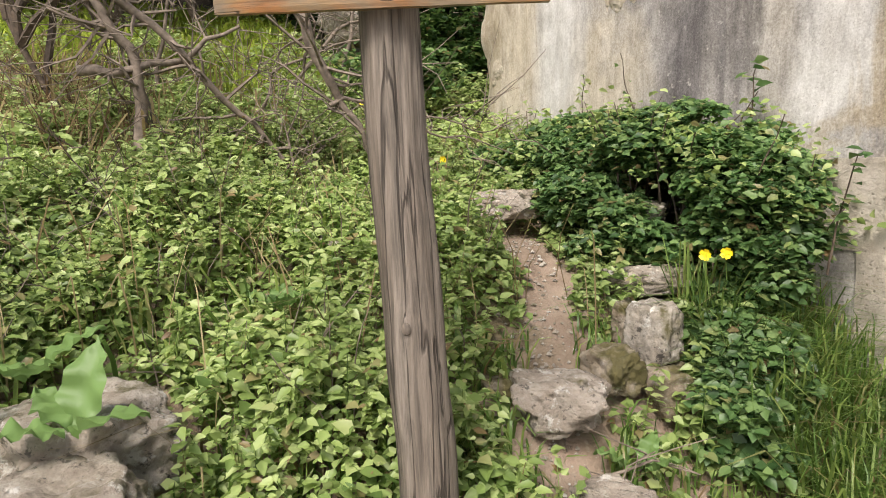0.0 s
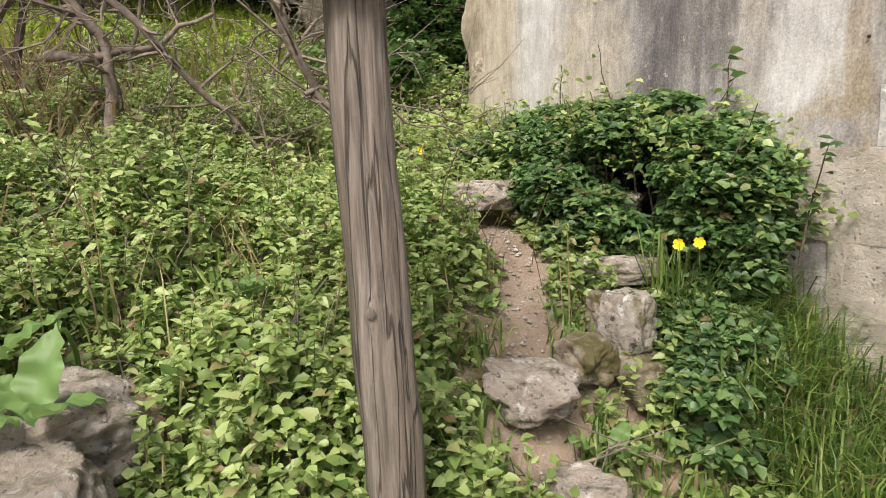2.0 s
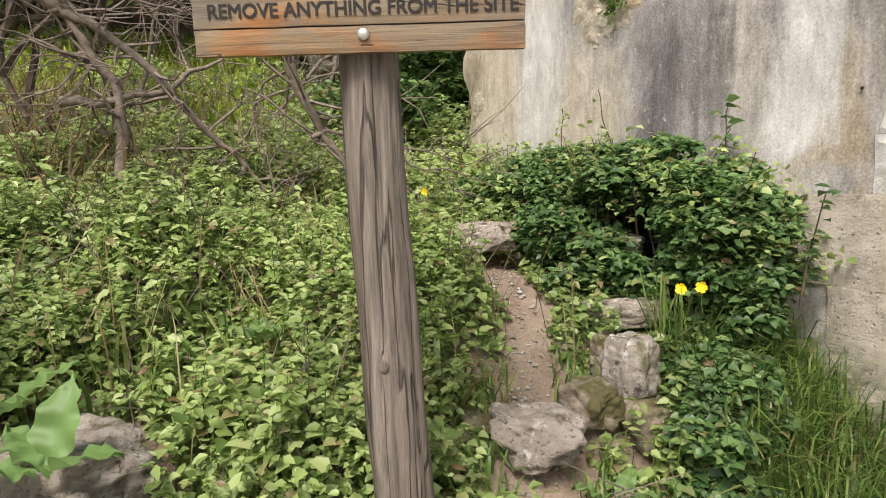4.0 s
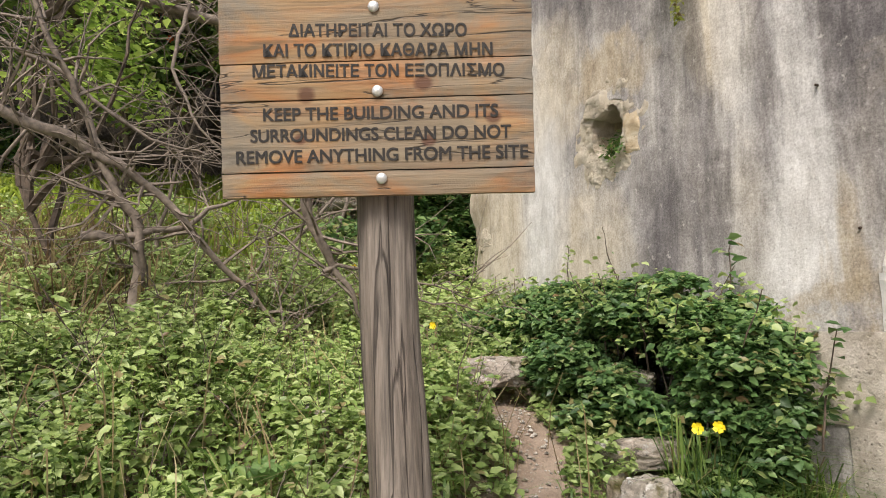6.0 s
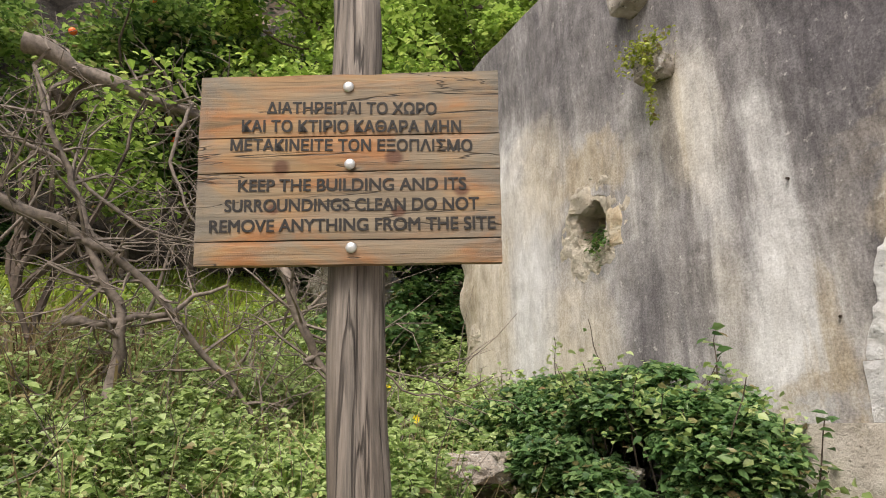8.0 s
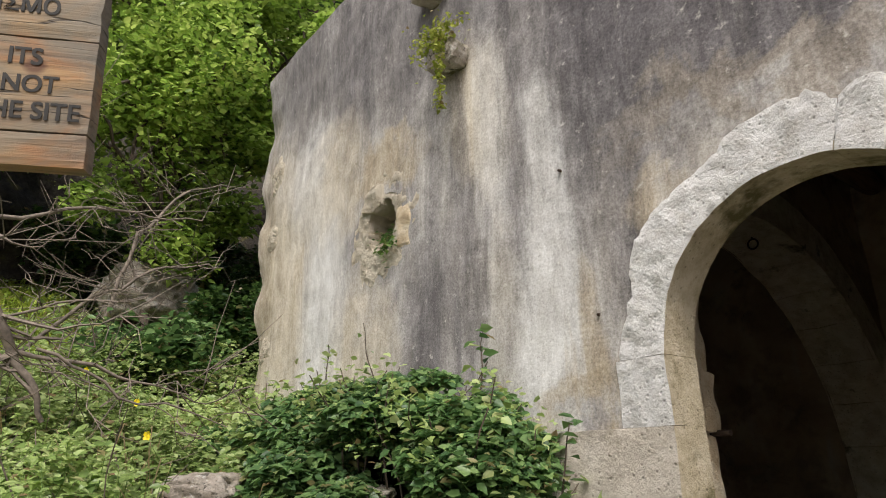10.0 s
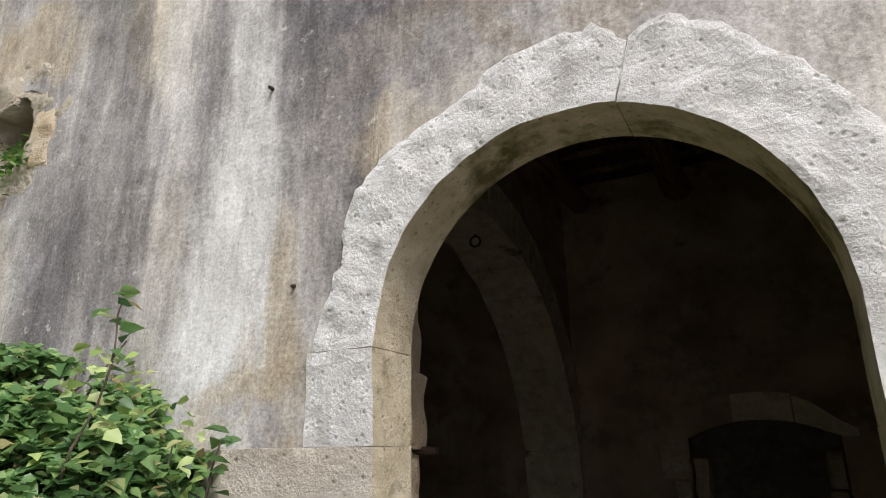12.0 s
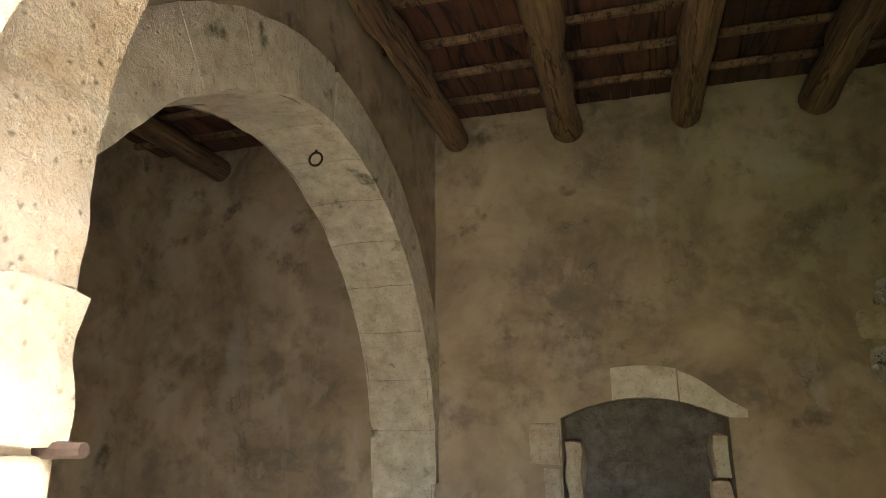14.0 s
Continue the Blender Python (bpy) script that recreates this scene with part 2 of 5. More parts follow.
def earth():
    n = Nodes("stony_earth", 0.95)
    a = n.noise(3.0, 8, 0.65)
    b = n.noise(40, 5, 0.7)
    col = n.ramp(a, [(0.3, (0.13, 0.09, 0.062)), (0.5, (0.27, 0.20, 0.15)), (0.7, (0.38, 0.30, 0.235))])
    col = n.mix(n.ramp(n.cells(30), [(0.1, 0.7), (0.3, 0.0)]), col, (0.34, 0.28, 0.22))
    col = n.mix(n.ramp(n.noise(1.2, 5, 0.6), [(0.50, 0.0), (0.64, 0.6)]), col, (0.10, 0.10, 0.035))
    # unseen ground near the door, lightened to bounce light into the room
    bare = n.ramp(n.math("ADD", n.math("MULTIPLY", n.axis(0), 0.25), n.math("MULTIPLY", n.noise(2.5, 5, 0.6), 0.2)), [(0.10, 0.0), (0.25, 1.0)])
    col = n.mix(bare, col, n.ramp(b, [(0.3, (0.24, 0.21, 0.17)), (0.7, (0.44, 0.385, 0.32))]))
    return n.done(col, n.bump(b, 0.9, 0.02))


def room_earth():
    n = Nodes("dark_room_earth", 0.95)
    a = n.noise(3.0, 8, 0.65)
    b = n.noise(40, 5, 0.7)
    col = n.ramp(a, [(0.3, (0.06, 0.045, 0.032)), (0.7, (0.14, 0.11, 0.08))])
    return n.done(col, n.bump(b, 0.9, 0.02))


def interior_plaster():
    n = Nodes("stained_interior_plaster", 0.92)
    a = n.noise(1.5, 8, 0.62, distort=0.5)
    b = n.noise(4.5, 6, 0.6, n.mapped((1, 1, 1), (2, 5, 1)))
    col = n.ramp(a, [(0.28, (0.13, 0.104, 0.075)), (0.42, (0.31, 0.238, 0.155)), (0.58, (0.44, 0.35, 0.235)), (0.72, (0.50, 0.44, 0.345))])
    col = n.mix(n.ramp(b, [(0.56, 0.0), (0.70, 0.7)]), col, (0.20, 0.17, 0.125))
    col = n.mix(n.ramp(n.noise(2.0, 5, 0.6, n.mapped((1.6, 1.6, 0.4), (7, 1, 3))), [(0.60, 0.0), (0.72, 0.6)]), col, (0.44, 0.40, 0.33))
    hair = n.math("ABSOLUTE", n.math("SUBTRACT", n.noise(1.9, 5, 0.55, n.mapped((1, 1, 1), (3, 8, 5)), 0.3), 0.5))
    col = n.mix(n.math("MULTIPLY", n.ramp(hair, [(0.0, 1.0), (0.003, 0.6), (0.006, 0.0)]), n.ramp(b, [(0.52, 0.0), (0.66, 0.55)])), col, (0.05, 0.04, 0.03))
    col = n.mix(n.ramp(n.noise(3.4, 7, 0.66, n.mapped((1, 1, 1), (1, 9, 4)), 0.15), [(0.52, 0.0), (0.66, 0.7)]), col, (0.17, 0.135, 0.10))
    flaked = n.ramp(n.noise(2.7, 7, 0.66, n.mapped((1, 1, 0.8), (6, 2, 7)), 0.1), [(0.56, 0.0), (0.62, 0.4)])
    col = n.mix(flaked, col, (0.48, 0.40, 0.29))
    soot = n.ramp(n.math("ADD", n.noise(3.2, 5, 0.6, n.mapped((1, 1, 1), (9, 4, 2))), n.math("MULTIPLY", n.axis(2), 0.02)), [(0.66, 0.0), (0.76, 0.75)])
    col = n.mix(soot, col, (0.06, 0.05, 0.04))
    rel = n.bump(a, 0.5, 0.03)
    rel = n.bump(n.noise(35, 4, 0.65), 0.4, 0.006, rel)
    return n.done(col, rel)


def plain(name, colour, roughness=0.6, metal=0.0, vary=0.25, scale=20):
    n = Nodes(name, roughness)
    n.bsdf.inputs["Metallic"].default_value = metal
    t = n.noise(scale, 5, 0.6)
    col = n.ramp(t, [(0.3, tuple(c * (1 - vary) for c in colour)), (0.7, tuple(min(1, c * (1 + vary)) for c in colour))])
    return n.done(col, n.bump(t, 0.2, 0.002))


PLASTER = facade_plaster()
ARCH_STONE = rough_limestone("pale_tooled_limestone", (0.74, 0.725, 0.71), (0.62, 0.60, 0.58), (0.43, 0.395, 0.35))
REVEAL_STONE = rough_limestone("algae_stained_reveal", (0.60, 0.53, 0.41), (0.46, 0.39, 0.27), (0.27, 0.225, 0.13), moss=0.30, pits=0.9)
JAMB_STONE = rough_limestone("tan_pitted_limestone", (0.62, 0.55, 0.43), (0.50, 0.40, 0.27), (0.34, 0.24, 0.14))
SOFFIT_STONE = rough_limestone("cream_dressed_stone", (0.76, 0.70, 0.57), (0.62, 0.55, 0.41), (0.38, 0.32, 0.19), moss=0.05, pits=0.8)
ROCK = rough_limestone("lichened_boulder", (0.52, 0.48, 0.43), (0.34, 0.30, 0.25), (0.14, 0.12, 0.10), moss=0.3, lichen=0.9)
MOSSY = rough_limestone("mossy_boulder", (0.45, 0.40, 0.34), (0.26, 0.21, 0.15), (0.10, 0.08, 0.05), moss=0.85, lichen=0.3)
PALE_ROCK = rough_limestone("pale_boulder", (0.54, 0.485, 0.425), (0.37, 0.315, 0.26), (0.17, 0.135, 0.105), moss=0.25, pits=1.4, lichen=0.75)
# brown cliff rock taken near black: the overhang's shade is in the colour
CLIFF = rough_limestone("shade_darkened_cliff_rock", (0.075, 0.06, 0.046), (0.036, 0.028, 0.021), (0.012, 0.010, 0.008), moss=0.2, pits=2.0)
LEDGE_STONE = rough_limestone("tan_tooled_limestone", (0.66, 0.60, 0.525), (0.53, 0.47, 0.395), (0.32, 0.27, 0.20), pits=1.3)
EARTH = earth()
ROOM_PLASTER = interior_plaster()
BOARD_WOOD = sign_wood()
POST_WOOD = old_wood("grey_weathered_post", ((0.11, 0.082, 0.062), (0.195, 0.163, 0.135), (0.265, 0.228, 0.195)), (46, 46, 2.4), 0.9)
BEAM_WOOD = old_wood("brown_roof_log", ((0.08, 0.045, 0.024), (0.19, 0.115, 0.06), (0.28, 0.185, 0.10)), (30, 1.4, 30), 0.4)
ROOF_WOOD = old_wood("red_brown_roof_board", ((0.014, 0.009, 0.006), (0.085, 0.032, 0.017), (0.145, 0.056, 0.027)), (12, 1.2, 12), 0.4)
DEAD_WOOD = plain("grey_dead_wood", (0.165, 0.132, 0.105), 0.85, vary=0.5, scale=30)
DARK_TWIG = plain("dark_brown_twig", (0.085, 0.062, 0.045), 0.85, vary=0.5, scale=30)
PAINT = plain("black_paint", (0.016, 0.013, 0.011), 0.7, vary=0.4, scale=60)
ZINC = plain("dull_zinc", (0.62, 0.62, 0.60), 0.42, 0.75, vary=0.12, scale=60)
IRON = plain("rusty_iron", (0.06, 0.04, 0.03), 0.6, 0.6, vary=0.3, scale=60)
YELLOW = plain("yellow_petal", (0.85, 0.66, 0.02), 0.5, vary=0.1)
ORANGE = plain("orange_rind", (0.75, 0.13, 0.02), 0.5, vary=0.15)
BRAMBLE = leaf_green("bramble_leaf", (0.10, 0.165, 0.042), (0.25, 0.35, 0.10), (0.42, 0.52, 0.20), 0.006)
BUSH_GREEN = leaf_green("bush_leaf", (0.045, 0.100, 0.032), (0.12, 0.22, 0.072), (0.23, 0.34, 0.12), 0.004)
HERB = leaf_green("pale_herb_leaf", (0.155, 0.235, 0.06), (0.34, 0.435, 0.14), (0.49, 0.58, 0.25), 0.02)
GRASS = leaf_green("grass_blade", (0.075, 0.14, 0.03), (0.15, 0.255, 0.055), (0.29, 0.37, 0.1), 0.05)
STRAW = leaf_green("dry_grass", (0.20, 0.14, 0.07), (0.33, 0.25, 0.13), (0.46, 0.37, 0.21), 0.0, 0.7)
TREE_GREEN = leaf_green("tree_leaf", (0.11, 0.185, 0.030), (0.30, 0.44, 0.075), (0.52, 0.64, 0.16), 0.0)
ORANGE_LEAF = leaf_green("orange_tree_leaf", (0.05, 0.10, 0.022), (0.15, 0.24, 0.050), (0.32, 0.42, 0.11), 0.01)
# lighter copy of the grass blade: sunlight on the slope is in its colour
SUNLIT_GRASS = leaf_green("sun_tinted_slope_grass", (0.16, 0.22, 0.03), (0.32, 0.42, 0.055), (0.48, 0.55, 0.10), 0.05)
BROWN_STALK = leaf_green("brown_dead_stalk", (0.11, 0.07, 0.04), (0.24, 0.16, 0.09), (0.38, 0.28, 0.17), 0.0, 0.7)
# dark copy of the tree leaf, with shade painted into its green
SHADE_LEAF = leaf_green("shade_tinted_leaf", (0.018, 0.046, 0.012), (0.05, 0.105, 0.026), (0.115, 0.185, 0.048), 0.01)
BROAD = leaf_green("broad_leaf", (0.12, 0.22, 0.06), (0.18, 0.30, 0.09), (0.24, 0.37, 0.13), 0.0, 0.5)
FERN = leaf_green("fern_leaf", (0.03, 0.07, 0.015), (0.07, 0.15, 0.03), (0.15, 0.24, 0.05), 0.0)
VINE = leaf_green("yellow_green_vine", (0.16, 0.20, 0.03), (0.28, 0.32, 0.05), (0.40, 0.42, 0.09), 0.05)


# ---- mesh helpers ----
class Mesh:
    """Gathers vertices and faces, then becomes one mesh."""

    def __init__(self):
        self.v, self.f, self.n = [], [], 0

    def add(self, verts, faces):
        self.v.append(np.asarray(verts, float).reshape(-1, 3))
        self.f += [tuple(int(i) + self.n for i in f) for f in faces]
        self.n += len(self.v[-1])

    def grid(self, pts, closed=False):
        """pts: rows x columns x 3."""
        pts = np.asarray(pts, float)
        r, c = pts.shape[:2]
        fs = []
        for i in range(r - 1):
            for j in range(c if closed else c - 1):
                k = (j + 1) % c
                fs.append((i * c + j, i * c + k, (i + 1) * c + k, (i + 1) * c + j))
        self.add(pts, fs)

    def data(self, name, material, smooth=False):
        me = bpy.data.meshes.new(name)
        me.from_pydata(np.concatenate(self.v), [], self.f)
        me.materials.append(material)
        if smooth:
            me.polygons.foreach_set("use_smooth", [True] * len(me.polygons))
        me.update()
        return me


def solid(me):
    """Welds a mesh's edges and turns its faces outwards."""
    bm = bmesh.new()
    bm.from_mesh(me)
    bmesh.ops.remove_doubles(bm, verts=bm.verts, dist=0.0004)
    bmesh.ops.recalc_face_normals(bm, faces=bm.faces)
    bm.to_mesh(me)
    bm.free()
    return me


def part(name, me, parent, label="", m=None):
    ob = new(name, me)
    ob.parent = parent
    if m is not None:
        ob.matrix_local = m
    if label:
        ob["label"] = label
    return ob


def empty(name, m=None):
    ob = new(name)
    if m is not None:
        ob.matrix_world = m
    return ob


def fnoise(p, s=1.0, k=0.0):
    return noise.noise((p[0] * s + k, p[1] * s - k, p[2] * s + 2 * k))


def box(mesh, lo, hi):
    x0, y0, z0 = lo
    x1, y1, z1 = hi
    v = [(x0, y0, z0), (x1, y0, z0), (x1, y1, z0), (x0, y1, z0), (x0, y0, z1), (x1, y0, z1), (x1, y1, z1), (x0, y1, z1)]
    mesh.add(v, [(0, 3, 2, 1), (4, 5, 6, 7), (0, 1, 5, 4), (1, 2, 6, 5), (2, 3, 7, 6), (3, 0, 4, 7)])


def rough_block(lo, hi, material, name="stone", step=0.05, amp=0.012, k=0.0, rounding=0.02):
    """A block of stone with uneven faces and worn edges."""
    lo, hi = np.array(lo, float), np.array(hi, float)
    n = np.clip(((hi - lo) / step).astype(int), 2, 14)
    ms = Mesh()
    cen, half = (lo + hi) / 2, (hi - lo) / 2
    for ax in range(3):
        a, b = [i for i in range(3) if i != ax]
        for side in (0, 1):
            pts = np.zeros((n[a] + 1, n[b] + 1, 3))
            pts[..., a] = np.linspace(lo[a], hi[a], n[a] + 1)[:, None]
            pts[..., b] = np.linspace(lo[b], hi[b], n[b] + 1)[None, :]
            pts[..., ax] = (lo, hi)[side][ax]
            ms.grid(pts)
    for v in ms.v:
        for p in v:
            d = half - np.abs(p - cen)
            near = np.sort(d)[1]
            if near < rounding:
                p += (cen - p) / np.maximum(np.abs(cen - p), 1e-6) * (rounding - near) * 0.35 * (d < rounding)
            p += np.array([fnoise(p, 9, k), fnoise(p, 9, k + 7), fnoise(p, 9, k + 13)]) * amp
    return solid(ms.data(name, material))


def tube(mesh, pts, radii, sides=7, wob=0.0):
    """A tapered limb along points."""
    pts = np.asarray(pts, float)
    rows = []
    up = np.array([0.31, 0.17, 0.93])
    for i, p in enumerate(pts):
        d = pts[min(i + 1, len(pts) - 1)] - pts[max(i - 1, 0)]
        d = d / (np.linalg.norm(d) + 1e-9)
        a = np.cross(d, up)
        if np.linalg.norm(a) < 0.1:
            a = np.cross(d, (1, 0, 0))
        a /= np.linalg.norm(a)
        b = np.cross(d, a)
        ang = np.linspace(0, 2 * math.pi, sides, endpoint=False)
        r = radii[i] * (1 + wob * np.array([fnoise(p * 3 + (math.cos(t), math.sin(t), 0), 1.3) for t in ang]))
        rows.append(p + np.outer(np.cos(ang) * r, a) + np.outer(np.sin(ang) * r, b))
    mesh.grid(rows, closed=True)
    c = len(rows[0])
    mesh.add(rows[0], [tuple(range(c))[::-1]])
    mesh.add(rows[-1], [tuple(range(c))])


def bend(pts, steps=5, wob=0.03, k=0.0):
    """A wavering line through the points."""
    pts = np.asarray(pts, float)
    out = []
    for i in range(len(pts) - 1):
        for s in range(steps):
            out.append(pts[i] + (pts[i + 1] - pts[i]) * s / steps)
    out.append(pts[-1])
    out = np.array(out)
    for i in range(1, len(out) - 1):
        q = out[i].copy()
        out[i] += np.array([fnoise(q, 5, k), fnoise(q, 5, k + 3), fnoise(q, 5, k + 6)]) * wob
    return out


def leaf_mesh(name, at, size, material, tilt=0.9, aspect=0.34, face=None, droop=0.2, shape=(0.3, 0.68)):
    """Many small folded leaves at the given places."""
    at = np.asarray(at, float)
    n = len(at)
    size = np.broadcast_to(size, (n,)).astype(float)
    yaw = rng.uniform(0, 2 * math.pi, n)
    d = np.stack([np.cos(yaw), np.sin(yaw), rng.normal(-droop, 0.35, n)], 1)
    d /= np.linalg.norm(d, axis=1)[:, None]
    up = np.stack([rng.normal(0, tilt * 0.5, n), rng.normal(0, tilt * 0.5, n), np.ones(n)], 1)
    if face is not None:
        up += face
    side = np.cross(d, up)
    side /= np.linalg.norm(side, axis=1)[:, None] + 1e-9
    nor = np.cross(side, d)
    L, W = size[:, None], (size * aspect)[:, None]
    fold = rng.uniform(0.05, 0.3, n)[:, None] * W
    b = at
    tip = at + d * L - nor * L * 0.10
    r1 = at + d * L * shape[0] + side * W + nor * fold
    r2 = at + d * L * shape[1] + side * W * 0.6 + nor * fold
    l1 = at + d * L * shape[0] - side * W + nor * fold
    l2 = at + d * L * shape[1] - side * W * 0.6 + nor * fold
    V = np.stack([b, r1, r2, tip, l2, l1], 1).reshape(-1, 3)
    base = np.arange(n)[:, None] * 6
    F = np.concatenate([base + np.array([[0, 1, 2, 3]]), base + np.array([[0, 3, 4, 5]])], 1).reshape(-1)
    me = bpy.data.meshes.new(name)
    me.vertices.add(len(V))
    me.vertices.foreach_set("co", V.ravel())
    me.loops.add(len(F))
    me.loops.foreach_set("vertex_index", F)
    me.polygons.add(2 * n)
    me.polygons.foreach_set("loop_start", np.arange(2 * n) * 4)
    me.materials.append(material)
    me.update(calc_edges=True)
    return me


def blade_mesh(name, at, height, material, width=0.006, lean=0.5):
    """Grass: long bent blades of three segments."""
    at = np.asarray(at, float)
    n = len(at)
    h = np.broadcast_to(height, (n,)) * rng.uniform(0.5, 1.15, n)
    yaw = rng.uniform(0, 2 * math.pi, n)
    out = np.stack([np.cos(yaw), np.sin(yaw), np.zeros(n)], 1)
    side = np.stack([-np.sin(yaw), np.cos(yaw), np.zeros(n)], 1) * (width * rng.uniform(0.6, 1.4, n))[:, None]
    ln = np.abs(rng.normal(lean, 0.3, n))
    rows = []
    for s, (a, z, w) in enumerate(((0, 0, 1.0), (0.12, 0.45, 1.0), (0.42, 0.82, 0.8), (0.95, 0.92, 0.12))):
        p = at + out * (a * ln * h)[:, None] + np.array([0, 0, 1.0]) * (z * h * (1 - 0.25 * ln * a))[:, None]
        rows += [p - side * w, p + side * w]
    V = np.stack(rows, 1).reshape(-1, 3)
    base = np.arange(n)[:, None] * 8
    F = np.concatenate([base + np.array([[0, 1, 3, 2]]), base + np.array([[2, 3, 5, 4]]), base + np.array([[4, 5, 7, 6]])], 1).reshape(-1)
    me = bpy.data.meshes.new(name)
    me.vertices.add(len(V))
    me.vertices.foreach_set("co", V.ravel())
    me.loops.add(len(F))
    me.loops.foreach_set("vertex_index", F)
    me.polygons.add(3 * n)
    me.polygons.foreach_set("loop_start", np.arange(3 * n) * 4)
    me.materials.append(material)
    me.update(calc_edges=True)
    return me


# ---- ground ----
SLOPE_X = [-60, -25, -14, -9.2, -8.5, -7, -4.5, -2.3, -1.2, -0.8, -0.5, -0.25, 0.1, 0.55, 3, 60]
SLOPE_Z = [45, 30, 15.0, 8.4, 3.5, 3.05, 2.05, 1.36, 1.14, 0.92, 0.70, 0.52, 0.24, 0.0, 0.0, 0.0]
TRAIL = [(-0.30, -1.36), (-0.52, -1.24), (-0.75, -1.1), (-1.0, -0.98), (-1.3, -0.92), (-1.8, -1.0)]


def slope_at(x, y):
    z = float(np.interp(x, SLOPE_X, SLOPE_Z))
    fade = min(1.0, max(0.0, (0.6 - x) / 1.0))
    return z + fade * (0.06 * noise.noise((x * 1.3, y * 1.3, 0.3)) + 0.02 * noise.noise((x * 6, y * 6, 1.3)))


def ground_at(x, y):
    if y > 0.02 and x > -3.40:
        return -0.06
    return slope_at(x, y)


def trail_gap(x, y):
    """Metres from the trodden line."""
    p = np.array((x, y))
    best = 9.0
    for a, b in zip(TRAIL[:-1], TRAIL[1:]):
        a, b = np.array(a), np.array(b)
        t = min(1.0, max(0.0, float((p - a) @ (b - a) / ((b - a) @ (b - a)))))
        best = min(best, float(np.linalg.norm(a + (b - a) * t - p)))
    return best


gx = np.concatenate([np.linspace(-60, -9, 18)[:-1], np.linspace(-9, -3.6, 28)[:-1], np.arange(-3.6, 1.6, 0.07), np.linspace(1.7, 6, 12), np.linspace(8, 60, 10)])
gy = np.concatenate([np.linspace(-60, -6, 14)[:-1], np.linspace(-6, -3.5, 14)[:-1], np.arange(-3.5, 0.0, 0.07), [0.0, 0.03, 0.3], np.linspace(0.6, 6, 12), np.linspace(8, 60, 10)])
gm = Mesh()
gm.grid([[(x, y, ground_at(x, y)) for x in gx] for y in gy])
ground = tagged(new("ground", gm.data("ground", EARTH, True)), "stony brown earth slope under the undergrowth", "ground", kind="structure")

# ---- the building's walls ----
CX, SPRING, R_IN = 0.465, 1.72, 0.465
WALL_TOP, WALL_L, WALL_R = 4.47, -3.42, 3.6
DEPTH_A, DEPTH_B = 0.16, 0.48


def arch_z(x, r):
    d = r * r - (x - CX) ** 2
    rise = SPRING if r < 0.55 else 1.92
    return rise + math.sqrt(d) if d > 0 else None


def window_span(x, grow=0.0):
    """Foot and head of the small broken window at x."""
    t = (x + 1.63) / (0.175 + grow)
    if abs(t) >= 1:
        return None
    e = math.sqrt(1 - abs(t) ** 3.2)
    j = 0.025 * noise.noise((x * 11, 0.4, 0))
    return 2.60 - (0.20 + grow) * e + j, 2.60 + (0.20 + grow) * e + 0.03 * noise.noise((x * 9, 3.4, 0))


def wall_bits(x, r, hole):
    """The solid pieces of the facade over x, as pairs of heights."""
    top = WALL_TOP + 0.02 * noise.noise((x * 3, 0, 0))
    z = arch_z(x, r) if abs(x - CX) < r - 1e-6 else None
    w = window_span(x, hole)
    if z is not None:
        return [(z, top)]
    if w:
        return [(-0.3, w[0]), (w[1], top)]
    return [(-0.3, top)]


def facade_layer(name, y0, y1, r, hole, material, amp):
    edges = sorted({WALL_L, WALL_R, CX - r, CX + r, -1.63 - 0.175 - hole, -1.63 + 0.175 + hole})
    ms = Mesh()
    for a, b in zip(edges[:-1], edges[1:]):
        mid = (a + b) / 2
        n = max(2, int((b - a) / 0.045))
        # closer together where the arch springs
        us = np.linspace(0, 1, n + 1)
        if abs(mid - CX) < r or abs(mid + 1.63) < 0.175 + hole:
            us = (1 - np.cos(us * math.pi)) / 2
        xs = a + (b - a) * us
        cols = [wall_bits(min(max(x, a + 1e-5), b - 1e-5), r, hole) for x in xs]
        for k in range(len(cols[len(cols) // 2])):
            front, back = [], []
            ml, mh = cols[len(cols) // 2][k]
            nz = max(12, int((mh - ml) / 0.045))
            for x, c in zip(xs, cols):
                lo, hi = c[min(k, len(c) - 1)]
                zs = np.linspace(lo, hi, nz)
                row = []
                for z in zs:
                    dy = amp * (noise.noise((x * 2.2, 0.5, z * 2.2)) + 0.35 * noise.noise((x * 9, 1.5, z * 9)))
                    dx = 0.0
                    if x < WALL_L + 0.4:
                        crumb = max(0.0, noise.noise((x * 2 + 3, 0.2, z * 3.1)) + 0.25) * (1 - (x - WALL_L) / 0.4)
                        dy += 0.10 * crumb * (y0 < 0.01)
                        dx = 0.028 * (noise.noise((1.0, 2.0, z * 4.2)) + 0.8 * noise.noise((4.0, 2.0, z * 13.0))) * (1 - (x - WALL_L) / 0.4)
                    row.append((x + dx, y0 + dy, z))
                front.append(row)
                back.append([(p[0], y1, p[2]) for p in row])
            front, back = np.array(front), np.array(back)
            ms.grid(front)
            ms.grid(back[::-1])
            ms.grid(np.stack([front[:, 0], back[:, 0]]))
            ms.grid(np.stack([front[:, -1], back[:, -1]]))
            ms.grid(np.stack([front[0], back[0]]))
            ms.grid(np.stack([front[-1], back[-1]]))
    return solid(ms.data(name, material))


